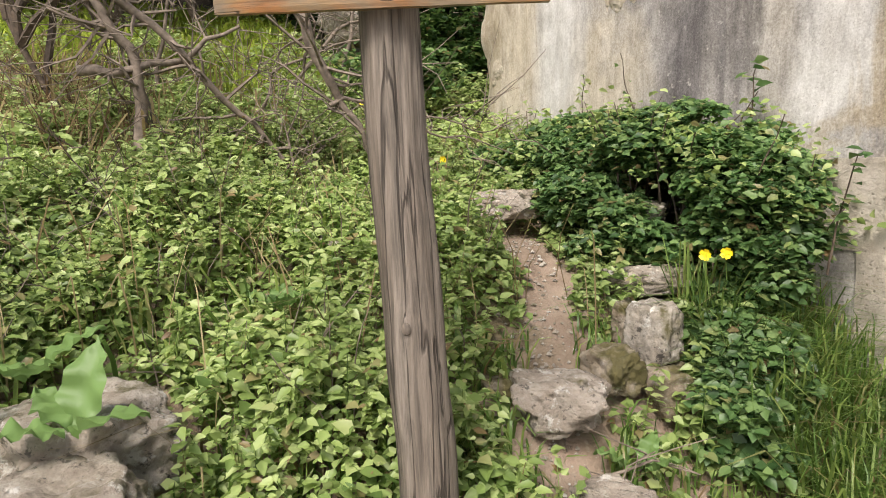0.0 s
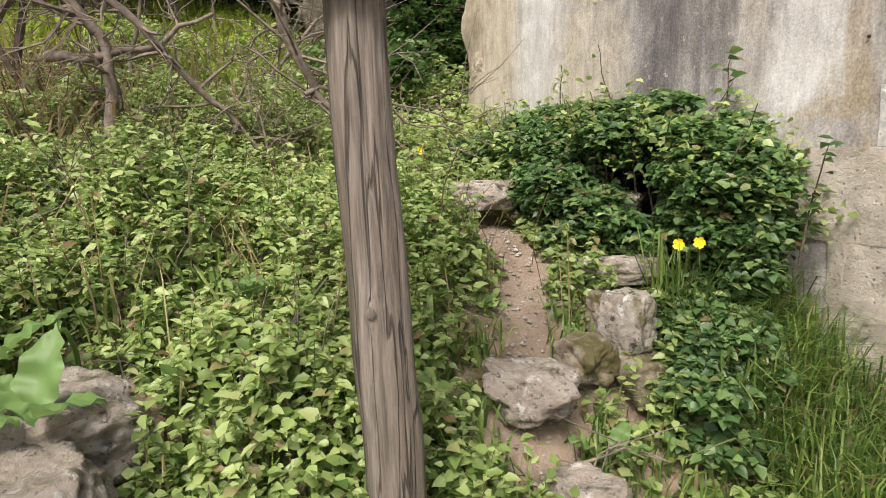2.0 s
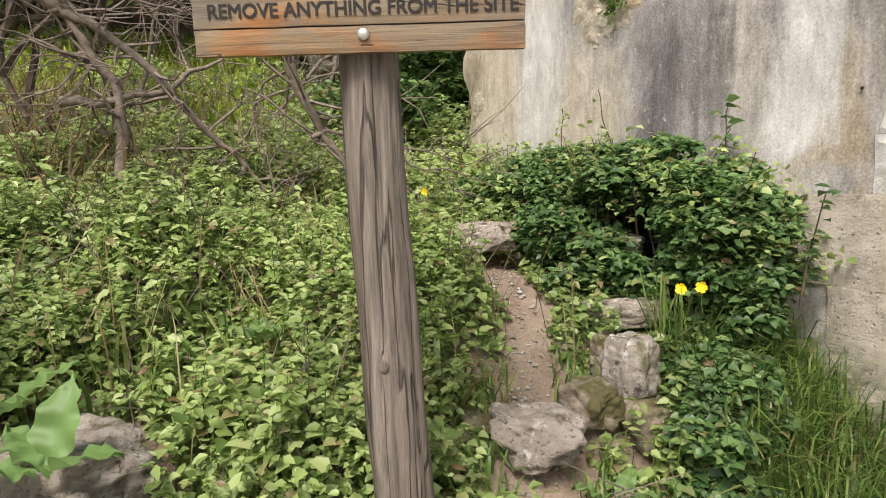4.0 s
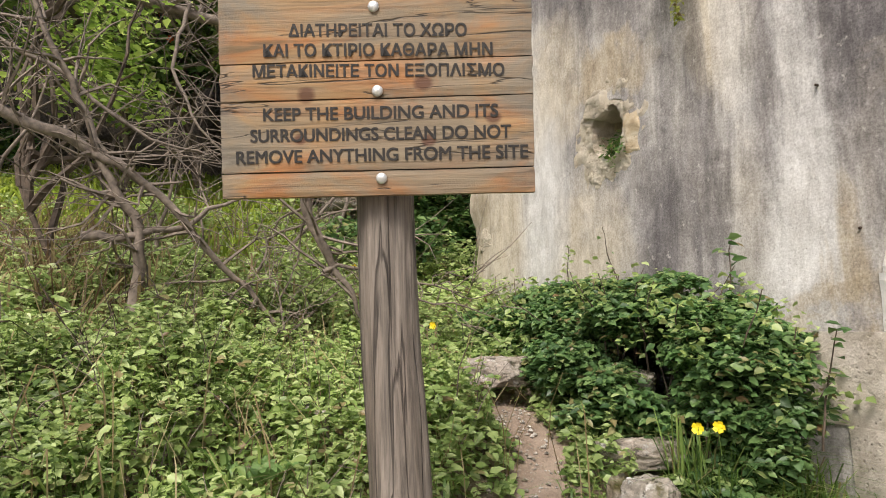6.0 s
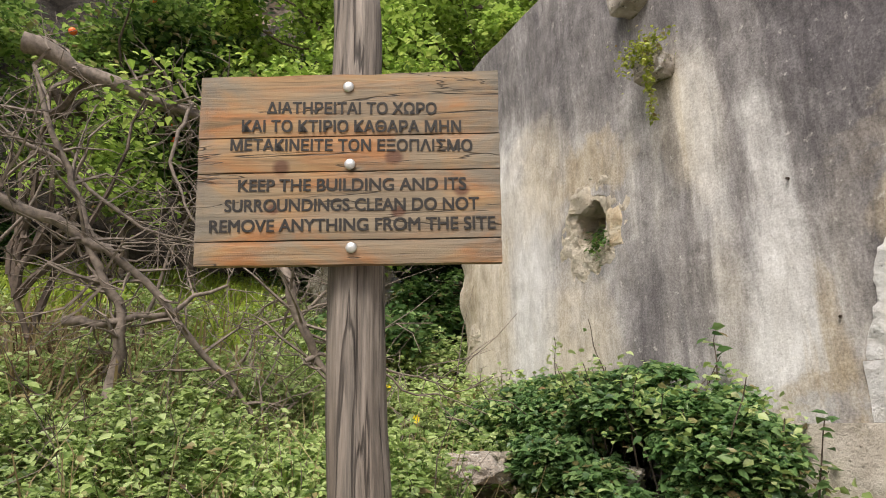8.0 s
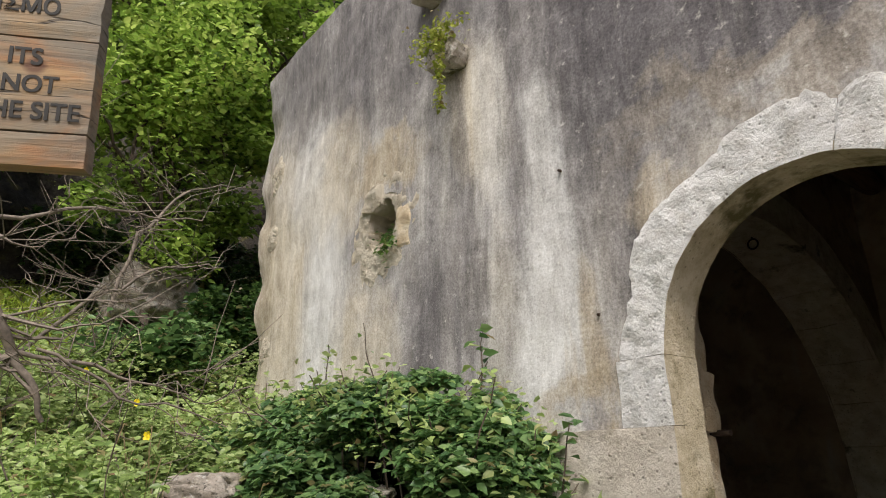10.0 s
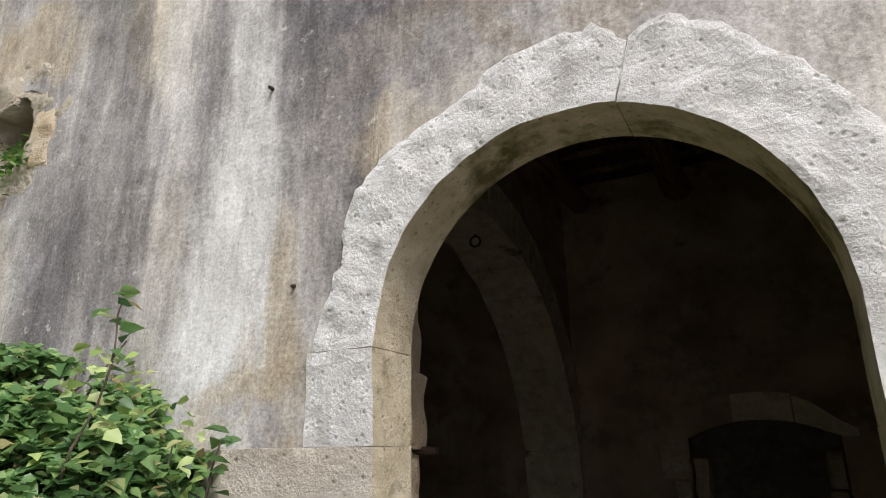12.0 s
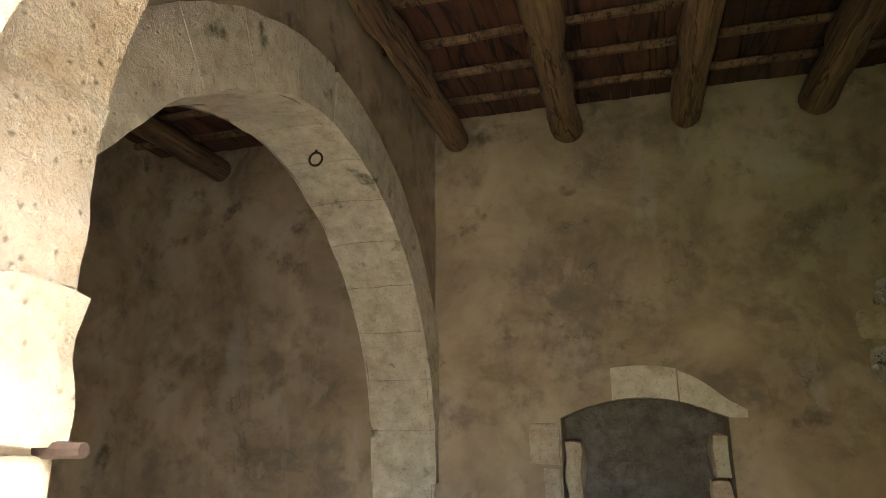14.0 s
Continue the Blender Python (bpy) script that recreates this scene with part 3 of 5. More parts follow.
facade = tagged(new("wall_facade", facade_layer("wall_facade", 0.0, DEPTH_A, R_IN + 0.02, 0.02, PLASTER, 0.012)),
                "thick lime-plastered facade with grey and tan rain streaks", "wall", kind="structure")
facade_in = tagged(new("wall_facade_inner", facade_layer("wall_facade_inner", DEPTH_A + 0.003, DEPTH_B, R_IN + 0.16, 0.0, JAMB_STONE, 0.02)),
                   "rough stone core of the facade behind the door's rebate", "wall", kind="structure")


def shaped_stone(f, nu, nv, y0, y1, name, material, amp=0.012, k=0.0):
    """A stone whose face is f(u, v) -> x, z, between two depths, rough all over."""
    us, vs = np.linspace(0, 1, nu + 1), np.linspace(0, 1, nv + 1)
    fr = np.array([[(f(u, v)[0], y0, f(u, v)[1]) for v in vs] for u in us])
    for i in range(nu + 1):
        for j in range(nv + 1):
            p = fr[i, j].copy()
            edge = i in (0, nu) or j in (0, nv)
            fr[i, j, 1] += amp * (noise.noise((p[0] * 7 + k, k, p[2] * 7)) + 0.6 * noise.noise((p[0] * 21, k, p[2] * 21))) + (0.003 if edge else 0)
            fr[i, j, 0] += 0.0012 * noise.noise((p[0] * 13 + 5, k, p[2] * 13)) + 0.002 * noise.noise((p[0] * 45 + 5, k, p[2] * 45))
            fr[i, j, 2] += 0.0012 * noise.noise((p[0] * 13 + 9, k, p[2] * 13))
    bk = fr.copy()
    bk[..., 1] = y1
    mid = (fr * 0.5 + bk * 0.5)
    ms = Mesh()
    ms.grid(fr)
    ms.grid(bk[::-1])
    for sl in ((slice(None), 0), (slice(None), -1), (0, slice(None)), (-1, slice(None))):
        m2 = mid[sl].copy()
        for q in m2:
            q += 0.0025 * np.array([noise.noise((q[0] * 14, k, q[2] * 14)), 0, noise.noise((q[0] * 14 + 4, k, q[2] * 14))])
        ms.grid(np.stack([fr[sl], m2, bk[sl]]))
    me = solid(ms.data(name, material))
    me.materials.append(REVEAL_STONE)
    for f in me.polygons:
        if abs(f.normal.y) < 0.6 and f.center.y < 1.0 and abs(math.hypot(f.center.x - CX, max(0.0, f.center.z - SPRING)) - R_IN) < 0.03:
            f.material_index = 1
    return me


def voussoir(a0, a1, out, bump_k):
    """out: the ring's outer edge as a thickness by angle."""
    def f(u, v):
        a = radians(a0 + (a1 - a0) * u)
        t = out(a0 + (a1 - a0) * u) + 0.020 * noise.noise(((a0 + (a1 - a0) * u) * 0.11, bump_k, 0.2)) + 0.012 * noise.noise(((a0 + (a1 - a0) * u) * 0.5, bump_k, 0.2))
        r = R_IN + t * v
        return CX + r * math.cos(a), SPRING + r * math.sin(a)
    return shaped_stone(f, max(10, int(abs(a1 - a0) / 1.7)), 10, -0.012, DEPTH_A, "voussoir", ARCH_STONE, 0.011, bump_k)


def ring_out(a):
    t = np.interp(a, [0, 20, 34, 45, 57, 71, 76, 83, 93, 101, 116, 128, 144, 160, 180],
                  [0.20, 0.18, 0.15, 0.16, 0.185, 0.185, 0.15, 0.195, 0.19, 0.17, 0.135, 0.155, 0.19, 0.135, 0.17])
    return float(t)


for i, (a0, a1) in enumerate(((179.8, 76.2), (75.9, 0.2))):
    part("voussoir", voussoir(a0, a1, ring_out, 1.7 * i + 0.3), facade)


def block_face(x0, x1, z0, z1):
    return lambda u, v: (x0 + (x1 - x0) * u, z0 + (z1 - z0) * v)


COURSES = [(-0.1, 0.42), (0.4215, 0.80), (0.8015, 1.16), (1.1615, 1.509), (1.5105, 1.7195)]
LEFT_OUT = [-0.30, -0.26, -0.34, -0.52, -0.185]
for i, ((z0, z1), xo) in enumerate(zip(COURSES, LEFT_OUT)):
    part("jamb_stone", shaped_stone(block_face(xo, 0.0, z0, z1), 10, 7, -0.014, DEPTH_A, "jamb_stone", ARCH_STONE if i == 4 else LEDGE_STONE, 0.011, i * 2.1), facade)
RIGHT_OUT = [0.34, 0.28, 0.40, 0.30, 0.24]
for i, ((z0, z1), xo) in enumerate(zip(COURSES, RIGHT_OUT)):
    part("jamb_stone", shaped_stone(block_face(2 * CX, 2 * CX + xo, z0 + 0.02, z1 + 0.02), 8, 7, -0.014, DEPTH_A, "jamb_stone", ARCH_STONE, 0.009, 30 + i * 2.1), facade)
# the rebated inner jambs: rough tan blocks with broken edges
for side in (0, 1):
    for i, (z0, z1) in enumerate(((-0.1, 0.5), (0.502, 0.98), (0.982, 1.493), (1.500, 1.712), (1.715, 2.0))):
        w = 0.012 * math.sin(i * 2.3 + side * 2) - (0.012 if i == 4 else 0)
        if side == 0:
            lo, hi = (-0.34, DEPTH_A + 0.006, z0), (-0.130 + w, DEPTH_B - 0.01, z1)
        else:
            lo, hi = (2 * CX + 0.130 - w, DEPTH_A + 0.006, z0), (2 * CX + 0.34, DEPTH_B - 0.01, z1)
        part("inner_jamb_stone", rough_block(lo, hi, JAMB_STONE, "inner_jamb_stone", 0.03, 0.016, i * 3.3 + side * 11, 0.014), facade_in)
# dark stubs added to stand for two small holes in the plaster
for nx, nz in ((-0.239, 1.89), (-0.36, 2.478)):
    nm = Mesh()
    tube(nm, [(nx, 0.03, nz), (nx, -0.006, nz), (nx + 0.003, -0.014, nz - 0.003)], [0.006, 0.006, 0.005], 7)
    tagged(new("iron_nail", solid(nm.data("iron_nail", IRON))), "small dark stub added in place of a hole in the plaster", "nail")
bar = Mesh()
tube(bar, [(-0.20, 0.455, 1.497), (-0.14, 0.455, 1.497), (-0.085, 0.455, 1.497)], [0.011, 0.012, 0.010], 8)
tagged(new("iron_pintle", solid(bar.data("iron_pintle", IRON))), "short rusty iron hinge pin set in the stone jamb", "hinge pin")

# stones round the broken window
def rubble_patch(name, cx, cz, outer, inner, deep, material, k, amp=0.013):
    """Broken masonry showing through the plaster; with an inner edge it frames a hole."""
    rows = []
    n = 72
    for j, t in enumerate(np.linspace(0, 1, 12)):
        row = []
        for a in np.linspace(0, 2 * math.pi, n, endpoint=False):
            ca, sa = math.cos(a), math.sin(a)
            wob = 1 + 0.20 * noise.noise((ca * 1.1 + k, sa * 1.1, 1.0)) + 0.03 * noise.noise((ca * 4 + k, sa * 4, 2.0))
            wi = 1 + 0.20 * noise.noise((ca * 1.3 + k, sa * 1.3, 6.0)) + 0.05 * noise.noise((ca * 6 + k, sa * 6, 7.0))
            ro, ri = [math.hypot(r[0] * ca, r[1] * sa) for r in (outer, inner)]
            r = ri * wi + (ro * wob - ri * wi) * t
            p = (cx + r * ca, 0, cz + r * sa)
            y = -0.004 + 0.016 * t ** 3
            y += amp * (noise.noise((p[0] * 14, k, p[2] * 14)) + 0.5 * noise.noise((p[0] * 38, k, p[2] * 38)))
            row.append((p[0], y, p[2]))
        rows.append(row)
    ms = Mesh()
    if deep:
        first = np.array(rows[0])
        pre = []
        for d in np.linspace(deep, 0.02, 6):
            q = first.copy()
            q[:, 1] += d
            for p in q:
                g = 0.03 * noise.noise((p[0] * 9, p[1] * 9 + k, p[2] * 9))
                p[0] += g * (p[0] - cx) / 0.2
                p[2] += g * (p[2] - cz) / 0.2
            pre.append(q)
        rows = [list(q) for q in pre] + rows
    ms.grid(rows, closed=True)
    me = ms.data(name, material)
    return me


WINDOW_RUBBLE = rough_limestone("pale_window_rubble", (0.66, 0.60, 0.50), (0.52, 0.45, 0.35), (0.27, 0.21, 0.14), pits=1.6)
part("window_surround", rubble_patch("window_surround", -1.645, 2.645, (0.365, 0.335), (0.135, 0.165), 0.34, WINDOW_RUBBLE, 3.0), facade, "broken pale masonry round the small window")
part("window_lump", rough_block((-1.84, -0.035, 2.74), (-1.60, 0.20, 2.90), WINDOW_RUBBLE, "window_lump", 0.018, 0.030, 5.0, 0.05), facade, "bulging pale stone over the small window")
part("window_lump", rough_block((-1.50, -0.014, 2.46), (-1.37, 0.16, 2.72), JAMB_STONE, "window_lump", 0.018, 0.018, 9.0, 0.03), facade, "grey stone at the window's side")
for i, (cx, cz, rx, rz) in enumerate(((-3.12, 2.18, 0.17, 0.10), (-3.17, 3.02, 0.11, 0.10), (-3.12, 3.50, 0.14, 0.17))):
    part("bare_patch", rubble_patch("bare_patch", cx, cz, (rx, rz), (0.001, 0.001), 0, WINDOW_RUBBLE, 11.0 + i * 3, 0.010), facade, "patch of bare crumbling masonry")

# side walls, back wall and ends close the room
def plain_wall(name, lo, hi, material, label, amp=0.015, step=0.12):
    ms = Mesh()
    lo, hi = np.array(lo, float), np.array(hi, float)
    n = np.maximum(2, ((hi - lo) / step).astype(int))
    for ax in range(3):
        a, b = [i for i in range(3) if i != ax]
        for sd in (0, 1):
            pts = np.zeros((n[a] + 1, n[b] + 1, 3))
            pts[..., a] = np.linspace(lo[a], hi[a], n[a] + 1)[:, None]
            pts[..., b] = np.linspace(lo[b], hi[b], n[b] + 1)[None, :]
            pts[..., ax] = (lo, hi)[sd][ax]
            q = pts.reshape(-1, 3)
            for p in q:
                p[ax] += amp * (noise.noise(p * 1.7) + 0.4 * noise.noise(p * 7))
            ms.grid(pts)
    return tagged(new(name, solid(ms.data(name, material))), label, "wall", kind="structure")


BACK = 3.80
plain_wall("wall_west", (-3.38, DEPTH_B + 0.01, -0.3), (-2.95, BACK + 0.5, 4.44), ROOM_PLASTER, "thick end wall with stained brown plaster inside")
plain_wall("wall_east", (3.15, DEPTH_B + 0.01, -0.3), (3.58, BACK + 0.5, 4.44), ROOM_PLASTER, "thick end wall with stained brown plaster inside")

# back wall with a blocked, arched niche
NX0, NX1 = 0.16, 1.10


def niche_head(x):
    t = (x - (NX0 + NX1) / 2) / ((NX1 - NX0) / 2)
    return 1.54 + 0.115 * (1 - t * t)


nb = Mesh()
for a, b, has in ((-2.95, NX0, False), (NX0, NX1, True), (NX1, 3.15, False)):
    xs = np.linspace(a, b, max(4, int((b - a) / 0.07)))
    for lo_f, hi_f in (((lambda x: niche_head(x)), (lambda x: 4.44)), ((lambda x: -0.3), (lambda x: 0.72))) if has else (((lambda x: -0.3), (lambda x: 4.44)),):
        fr = np.array([[(x, BACK, z) for z in np.linspace(lo_f(x), hi_f(x), 44)] for x in xs])
        for p in fr.reshape(-1, 3):
            p[1] += 0.02 * (noise.noise(p * 1.9) + 0.4 * noise.noise(p * 8))
        bk = fr.copy()
        bk[..., 1] = BACK + 0.45
        nb.grid(fr)
        nb.grid(bk)
        for sl in ((slice(None), 0), (slice(None), -1), (0, slice(None)), (-1, slice(None))):
            nb.grid(np.stack([fr[sl], bk[sl]]))
wall_back = tagged(new("wall_back", solid(nb.data("wall_back", ROOM_PLASTER))), "ochre-brown plastered back wall with damp stains and cracks", "wall", kind="structure")
NICHE_FILL = rough_limestone("grey_niche_rubble", (0.24, 0.22, 0.19), (0.15, 0.13, 0.10), (0.05, 0.042, 0.035))
part("niche_fill", rough_block((NX0 - 0.05, BACK + 0.27, 0.6), (NX1 + 0.05, BACK + 0.44, 1.75), NICHE_FILL, "niche_fill", 0.09, 0.05, 4.0), wall_back, "grey rubble blocking of the niche")
for i, (x0, x1, z0, z1) in enumerate(((NX0 + 0.01, NX0 + 0.14, 0.74, 1.06), (NX0 + 0.01, NX0 + 0.11, 1.07, 1.40), (NX1 - 0.12, NX1 - 0.01, 0.74, 1.2), (NX1 - 0.10, NX1 - 0.01, 1.21, 1.45))):
    part("niche_stone", rough_block((x0, BACK + 0.06, z0), (x1, BACK + 0.29, z1), JAMB_STONE, "niche_stone", 0.05, 0.02, i * 2.7), wall_back)
for i, (a, b, h) in enumerate(((0.47, 0.84, 0.185), (0.85, 1.20, 0.175))):
    def lint(u, v, a=a, b=b, h=h):
        x = a + (b - a) * u
        low = niche_head(min(x, NX1)) + 0.0
        taper = 1.0 if a < 0.6 else 1 - 0.75 * u ** 1.6
        return x, low + h * taper * v
    part("lintel_stone", shaped_stone(lint, 8, 4, BACK - 0.022, BACK + 0.2, "lintel_stone", SOFFIT_STONE, 0.006, 50 + i), wall_back)
for i, (z0, z1, w) in enumerate(((0.7, 1.02, 0.17), (1.03, 1.26, 0.12), (1.27, 1.52, 0.20))):
    part("quoin", rough_block((NX0 - w, BACK - 0.018, z0), (NX0 - 0.004, BACK + 0.2, z1), JAMB_STONE, "quoin", 0.05, 0.014, 60 + i), wall_back)

for i, (x0, x1, z0, z1) in enumerate(((1.84, 2.10, 1.72, 1.93), (1.80, 2.02, 1.94, 2.12), (1.90, 2.2, 2.13, 2.30), (2.03, 2.3, 1.94, 2.12))):
    part("exposed_stone", rough_block((x0, BACK - 0.02, z0), (x1, BACK + 0.15, z1), (ROCK, JAMB_STONE)[i % 2], "exposed_stone", 0.04, 0.03, 70 + i, 0.04), wall_back, "bare rubble stone where the plaster fell")

# ---- the cross wall with its wide pointed arch ----
DX0, DX1 = -1.02, -0.63
AY, AZ, AR = 2.16, 1.15, 1.58


def cross_arch(y):
    """Height of the cross arch over y, two arcs that meet in a point."""
    off = 0.10
    c = AY - off if y > AY else AY + off
    d = (AR + off) ** 2 - (y - c) ** 2
    return AZ + math.sqrt(max(d, 0.0))


Y_A, Y_B = AY - AR, AY + AR
cw = Mesh()
for a, b, has in ((DEPTH_B, Y_A, False), (Y_A, Y_B, True), (Y_B, BACK, False)):
    if b - a < 0.005:
        continue
    us = np.linspace(0, 1, max(3, int((b - a) / 0.06)))
    if has:
        us = (1 - np.cos(us * math.pi)) / 2
    ys = a + (b - a) * us
    lo = [(cross_arch(y) if has else -0.1) for y in ys]
    for xx in (DX0, DX1):
        g = np.array([[(xx, y, z) for z in np.linspace(l, 4.0, 36)] for y, l in zip(ys, lo)])
        for p in g.reshape(-1, 3):
            p[0] += 0.014 * (noise.noise(p * 2.3) + 0.4 * noise.noise(p * 9))
        cw.grid(g)
cross = tagged(new("wall_cross", cw.data("wall_cross", ROOM_PLASTER)), "plastered cross wall carried on a wide pointed arch", "wall", kind="structure")
# dressed stones of the arch, each through the wall's thickness
for sgn in (1, -1):
    c = AY - 0.10 * sgn
    a_end = math.acos(0.10 / (AR + 0.10))
    cuts = np.linspace(0.0, a_end, 9)
    for k in range(8):
        a0, a1 = cuts[k] + 0.0012, cuts[k + 1] - 0.0012
        thick = 0.27
        ms = Mesh()
        arr = []
        for r in (AR + 0.10, AR + 0.10 + thick):
            rowx = []
            for xx in np.linspace(DX0 - 0.012, DX1 + 0.026, 6):
                row = []
                for a in np.linspace(a0, a1, 6):
                    p = np.array((xx, c + sgn * r * math.cos(a), AZ + r * math.sin(a)))
                    e = 0.020 * noise.noise(p * 6) + 0.008 * noise.noise(p * 19)
                    row.append((p[0], p[1] - e * sgn * math.cos(a), p[2] - e * math.sin(a)))
                rowx.append(row)
            arr.append(rowx)
        arr = np.array(arr)
        ms.grid(arr[0]), ms.grid(arr[1])
        ms.grid(arr[:, 0]), ms.grid(arr[:, -1]), ms.grid(arr[:, :, 0]), ms.grid(arr[:, :, -1])
        part("arch_stone", solid(ms.data("arch_stone", SOFFIT_STONE)), cross)
for yy0, yy1 in ((DEPTH_B + 0.005, Y_A - 0.004), (Y_B + 0.004, BACK - 0.005)):
    z = -0.06
    for k in range(4):
        if yy1 - yy0 > 0.02:
            part("pier_stone", rough_block((DX0 - 0.012, yy0, z), (DX1 + 0.012, yy1, z + 0.31), SOFFIT_STONE, "pier_stone", 0.07, 0.01, k * 1.3 + yy0), cross)
        z += 0.314
ringm = Mesh()
ry, rz = 2.37, cross_arch(2.37) - 0.045
tube(ringm, [(-0.80 + 0.034 * math.cos(t), ry, rz + 0.034 * math.sin(t)) for t in np.linspace(0, 2 * math.pi, 20)], [0.006] * 20, 6)
ring = empty("iron_ring", pose(0, 0, 0))
part("ring_loop", solid(ringm.data("ring_loop", IRON)), ring)
st = Mesh()
tube(st, [(-0.80, ry, rz + 0.034), (-0.80, ry, rz + 0.09)], [0.007, 0.007], 6)
part("staple", st.data("staple", IRON), ring)
tagged(ring, "small rusty iron ring hanging from the stone arch", "iron ring")

# ---- roof over the room ----
fl = Mesh()
fl.grid([[(x, y, 0.012 * noise.noise((x * 2, y * 2, 0)) - 0.005) for x in np.linspace(-2.95, 3.15, 40)] for y in np.linspace(0.0, BACK, 26)])
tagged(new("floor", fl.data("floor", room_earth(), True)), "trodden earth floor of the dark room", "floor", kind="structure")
cm = Mesh()
x = -2.97
while x < 3.17:
    w = 0.10 + 0.07 * rng.random()
    y0 = 0.3
    while y0 < BACK + 0.1:
        y1 = min(BACK + 0.1, y0 + rng.uniform(0.35, 1.1))
        zz = 3.585 + 0.010 * rng.random()
        box(cm, (x, y0, zz), (x + w - 0.005, y1 - 0.004, zz + 0.03))
        y0 = y1
    x += w
box(cm, (-3.0, 0.15, 3.64), (3.2, BACK + 0.1, 3.72))
tagged(new("ceiling", cm.data("ceiling", ROOF_WOOD)), "red-brown roof boards blackened by damp", "ceiling", kind="structure")
for y in np.arange(0.62, BACK - 0.1, 0.36):
    b = Mesh()
    zz = 3.565 + 0.006 * math.sin(y * 9)
    tube(b, bend([(-2.95, y, zz), (0.1, y + 0.02 * math.sin(y * 7), zz), (3.15, y, zz)], 12, 0.01, y), [0.028] * 25, 5)
    tagged(new("batten", solid(b.data("batten", BEAM_WOOD))), "thin brown roof batten across the logs", "batten", "roof battens")
for i, (x, r) in enumerate(((-2.4, 0.09), (-1.6, 0.09), (-0.47, 0.088), (0.29, 0.098), (1.04, 0.094), (1.79, 0.10), (2.55, 0.09))):
    b = Mesh()
    pts = bend([(x, DEPTH_B - 0.15, 3.44), (x + 0.02, 2.0, 3.45), (x, BACK + 0.12, 3.42)], 12, 0.03, i * 2.0)
    tube(b, pts, [r * (1 + 0.16 * noise.noise((i, j * 0.5, 0))) for j in range(len(pts))], 14, 0.12)
    tagged(new("roof_log", solid(b.data("roof_log", BEAM_WOOD, True))), "rough round brown log carrying the roof", "roof beam", "roof logs")


# ---- the notice on its post ----
S_YAW, S_PITCH, S_ROLL = radians(-63.2), radians(6.64), radians(-0.22)
fwd = Vector((math.sin(S_YAW) * math.cos(S_PITCH), math.cos(S_YAW) * math.cos(S_PITCH), math.sin(S_PITCH)))
rgt = Vector((math.cos(S_YAW), -math.sin(S_YAW), 0))
upv = rgt.cross(fwd)
rgt, upv = math.cos(S_ROLL) * rgt + math.sin(S_ROLL) * upv, math.cos(S_ROLL) * upv - math.sin(S_ROLL) * rgt
SIGN = Matrix.Translation((-0.035, -1.945, 2.0765)) @ Matrix((rgt, fwd, upv)).transposed().to_4x4()

sign = empty("notice_sign", pose(-0.07, -1.88, 0.0))
tagged(sign, "weathered wooden notice board with black lettering on a grey post", "sign")
INV = sign.matrix_world.inverted()


def plank(v0, v1, k):
    """One board of the notice, with worn and slightly wavy edges."""
    nx, nz = 36, 5
    f = np.zeros((nx + 1, nz + 1, 3))
    for i in range(nx + 1):
        for j in range(nz + 1):
            u = -0.34 + 0.681 * i / nx
            lo = v0 + 0.0016 + 0.0012 * noise.noise((u * 14, k, 0))
            hi = v1 - 0.0016 + 0.0012 * noise.noise((u * 14, k + 5, 0))
            if v1 > 0.2:
                hi -= 0.004 * max(0, noise.noise((u * 9, 3, k)))
            v = lo + (hi - lo) * j / nz
            edge = i in (0, nx) or j in (0, nz)
            f[i, j] = (u + (0.003 * noise.noise((v * 40, k, 2)) if i in (0, nx) else 0), -0.020 + 0.0005 * noise.noise((u * 6, v * 60, k)) + (0.002 if edge else 0), v)
    bk = f.copy()
    bk[..., 1] = 0.020
    ms = Mesh()
    ms.grid(f), ms.grid(bk)
    for sl in ((slice(None), 0), (slice(None), -1), (0, slice(None)), (-1, slice(None))):
        ms.grid(np.stack([f[sl], bk[sl]]))
    return solid(ms.data("plank", BOARD_WOOD))


for k, (v0, v1) in enumerate(((-0.221, -0.166), (-0.166, -0.010), (-0.010, 0.072), (0.072, 0.221))):
    part("plank", plank(v0, v1, 3.1 * k), sign, m=INV @ SIGN)
for u, v in ((0.001, 0.187), (0.006, 0.005), (0.011, -0.184)):
    hd = Mesh()
    rows = []
    for a in np.linspace(0, math.pi / 2, 6):
        rows.append([(u + 0.0125 * math.cos(a) * math.cos(t), -0.0225 - 0.006 * math.sin(a), v + 0.0125 * math.cos(a) * math.sin(t)) for t in np.linspace(0, 2 * math.pi, 18, endpoint=False)])
    hd.grid(rows, closed=True)
    part("bolt_head", hd.data("bolt_head", ZINC, True), sign, "domed zinc bolt head", m=INV @ SIGN)

LINES = [("ΔΙΑΤΗΡΕΙΤΑΙ ΤΟ ΧΩΡΟ", 0.008, 0.137, 0.385, -0.028), ("ΚΑΙ ΤΟ ΚΤΙΡΙΟ ΚΑΘΑΡΑ ΜΗΝ", 0.007, 0.0945, 0.496, -0.024), ("ΜΕΤΑΚΙΝΕΙΤΕ ΤΟΝ ΕΞΟΠΛΙΣΜΟ", 0.007, 0.050, 0.545, -0.024),
         ("KEEP THE BUILDING AND ITS", 0.010, -0.0415, 0.509, -0.008), ("SURROUNDINGS CLEAN DO NOT", 0.009, -0.087, 0.565, -0.007), ("REMOVE ANYTHING FROM THE SITE", 0.0105, -0.132, 0.633, -0.002)]
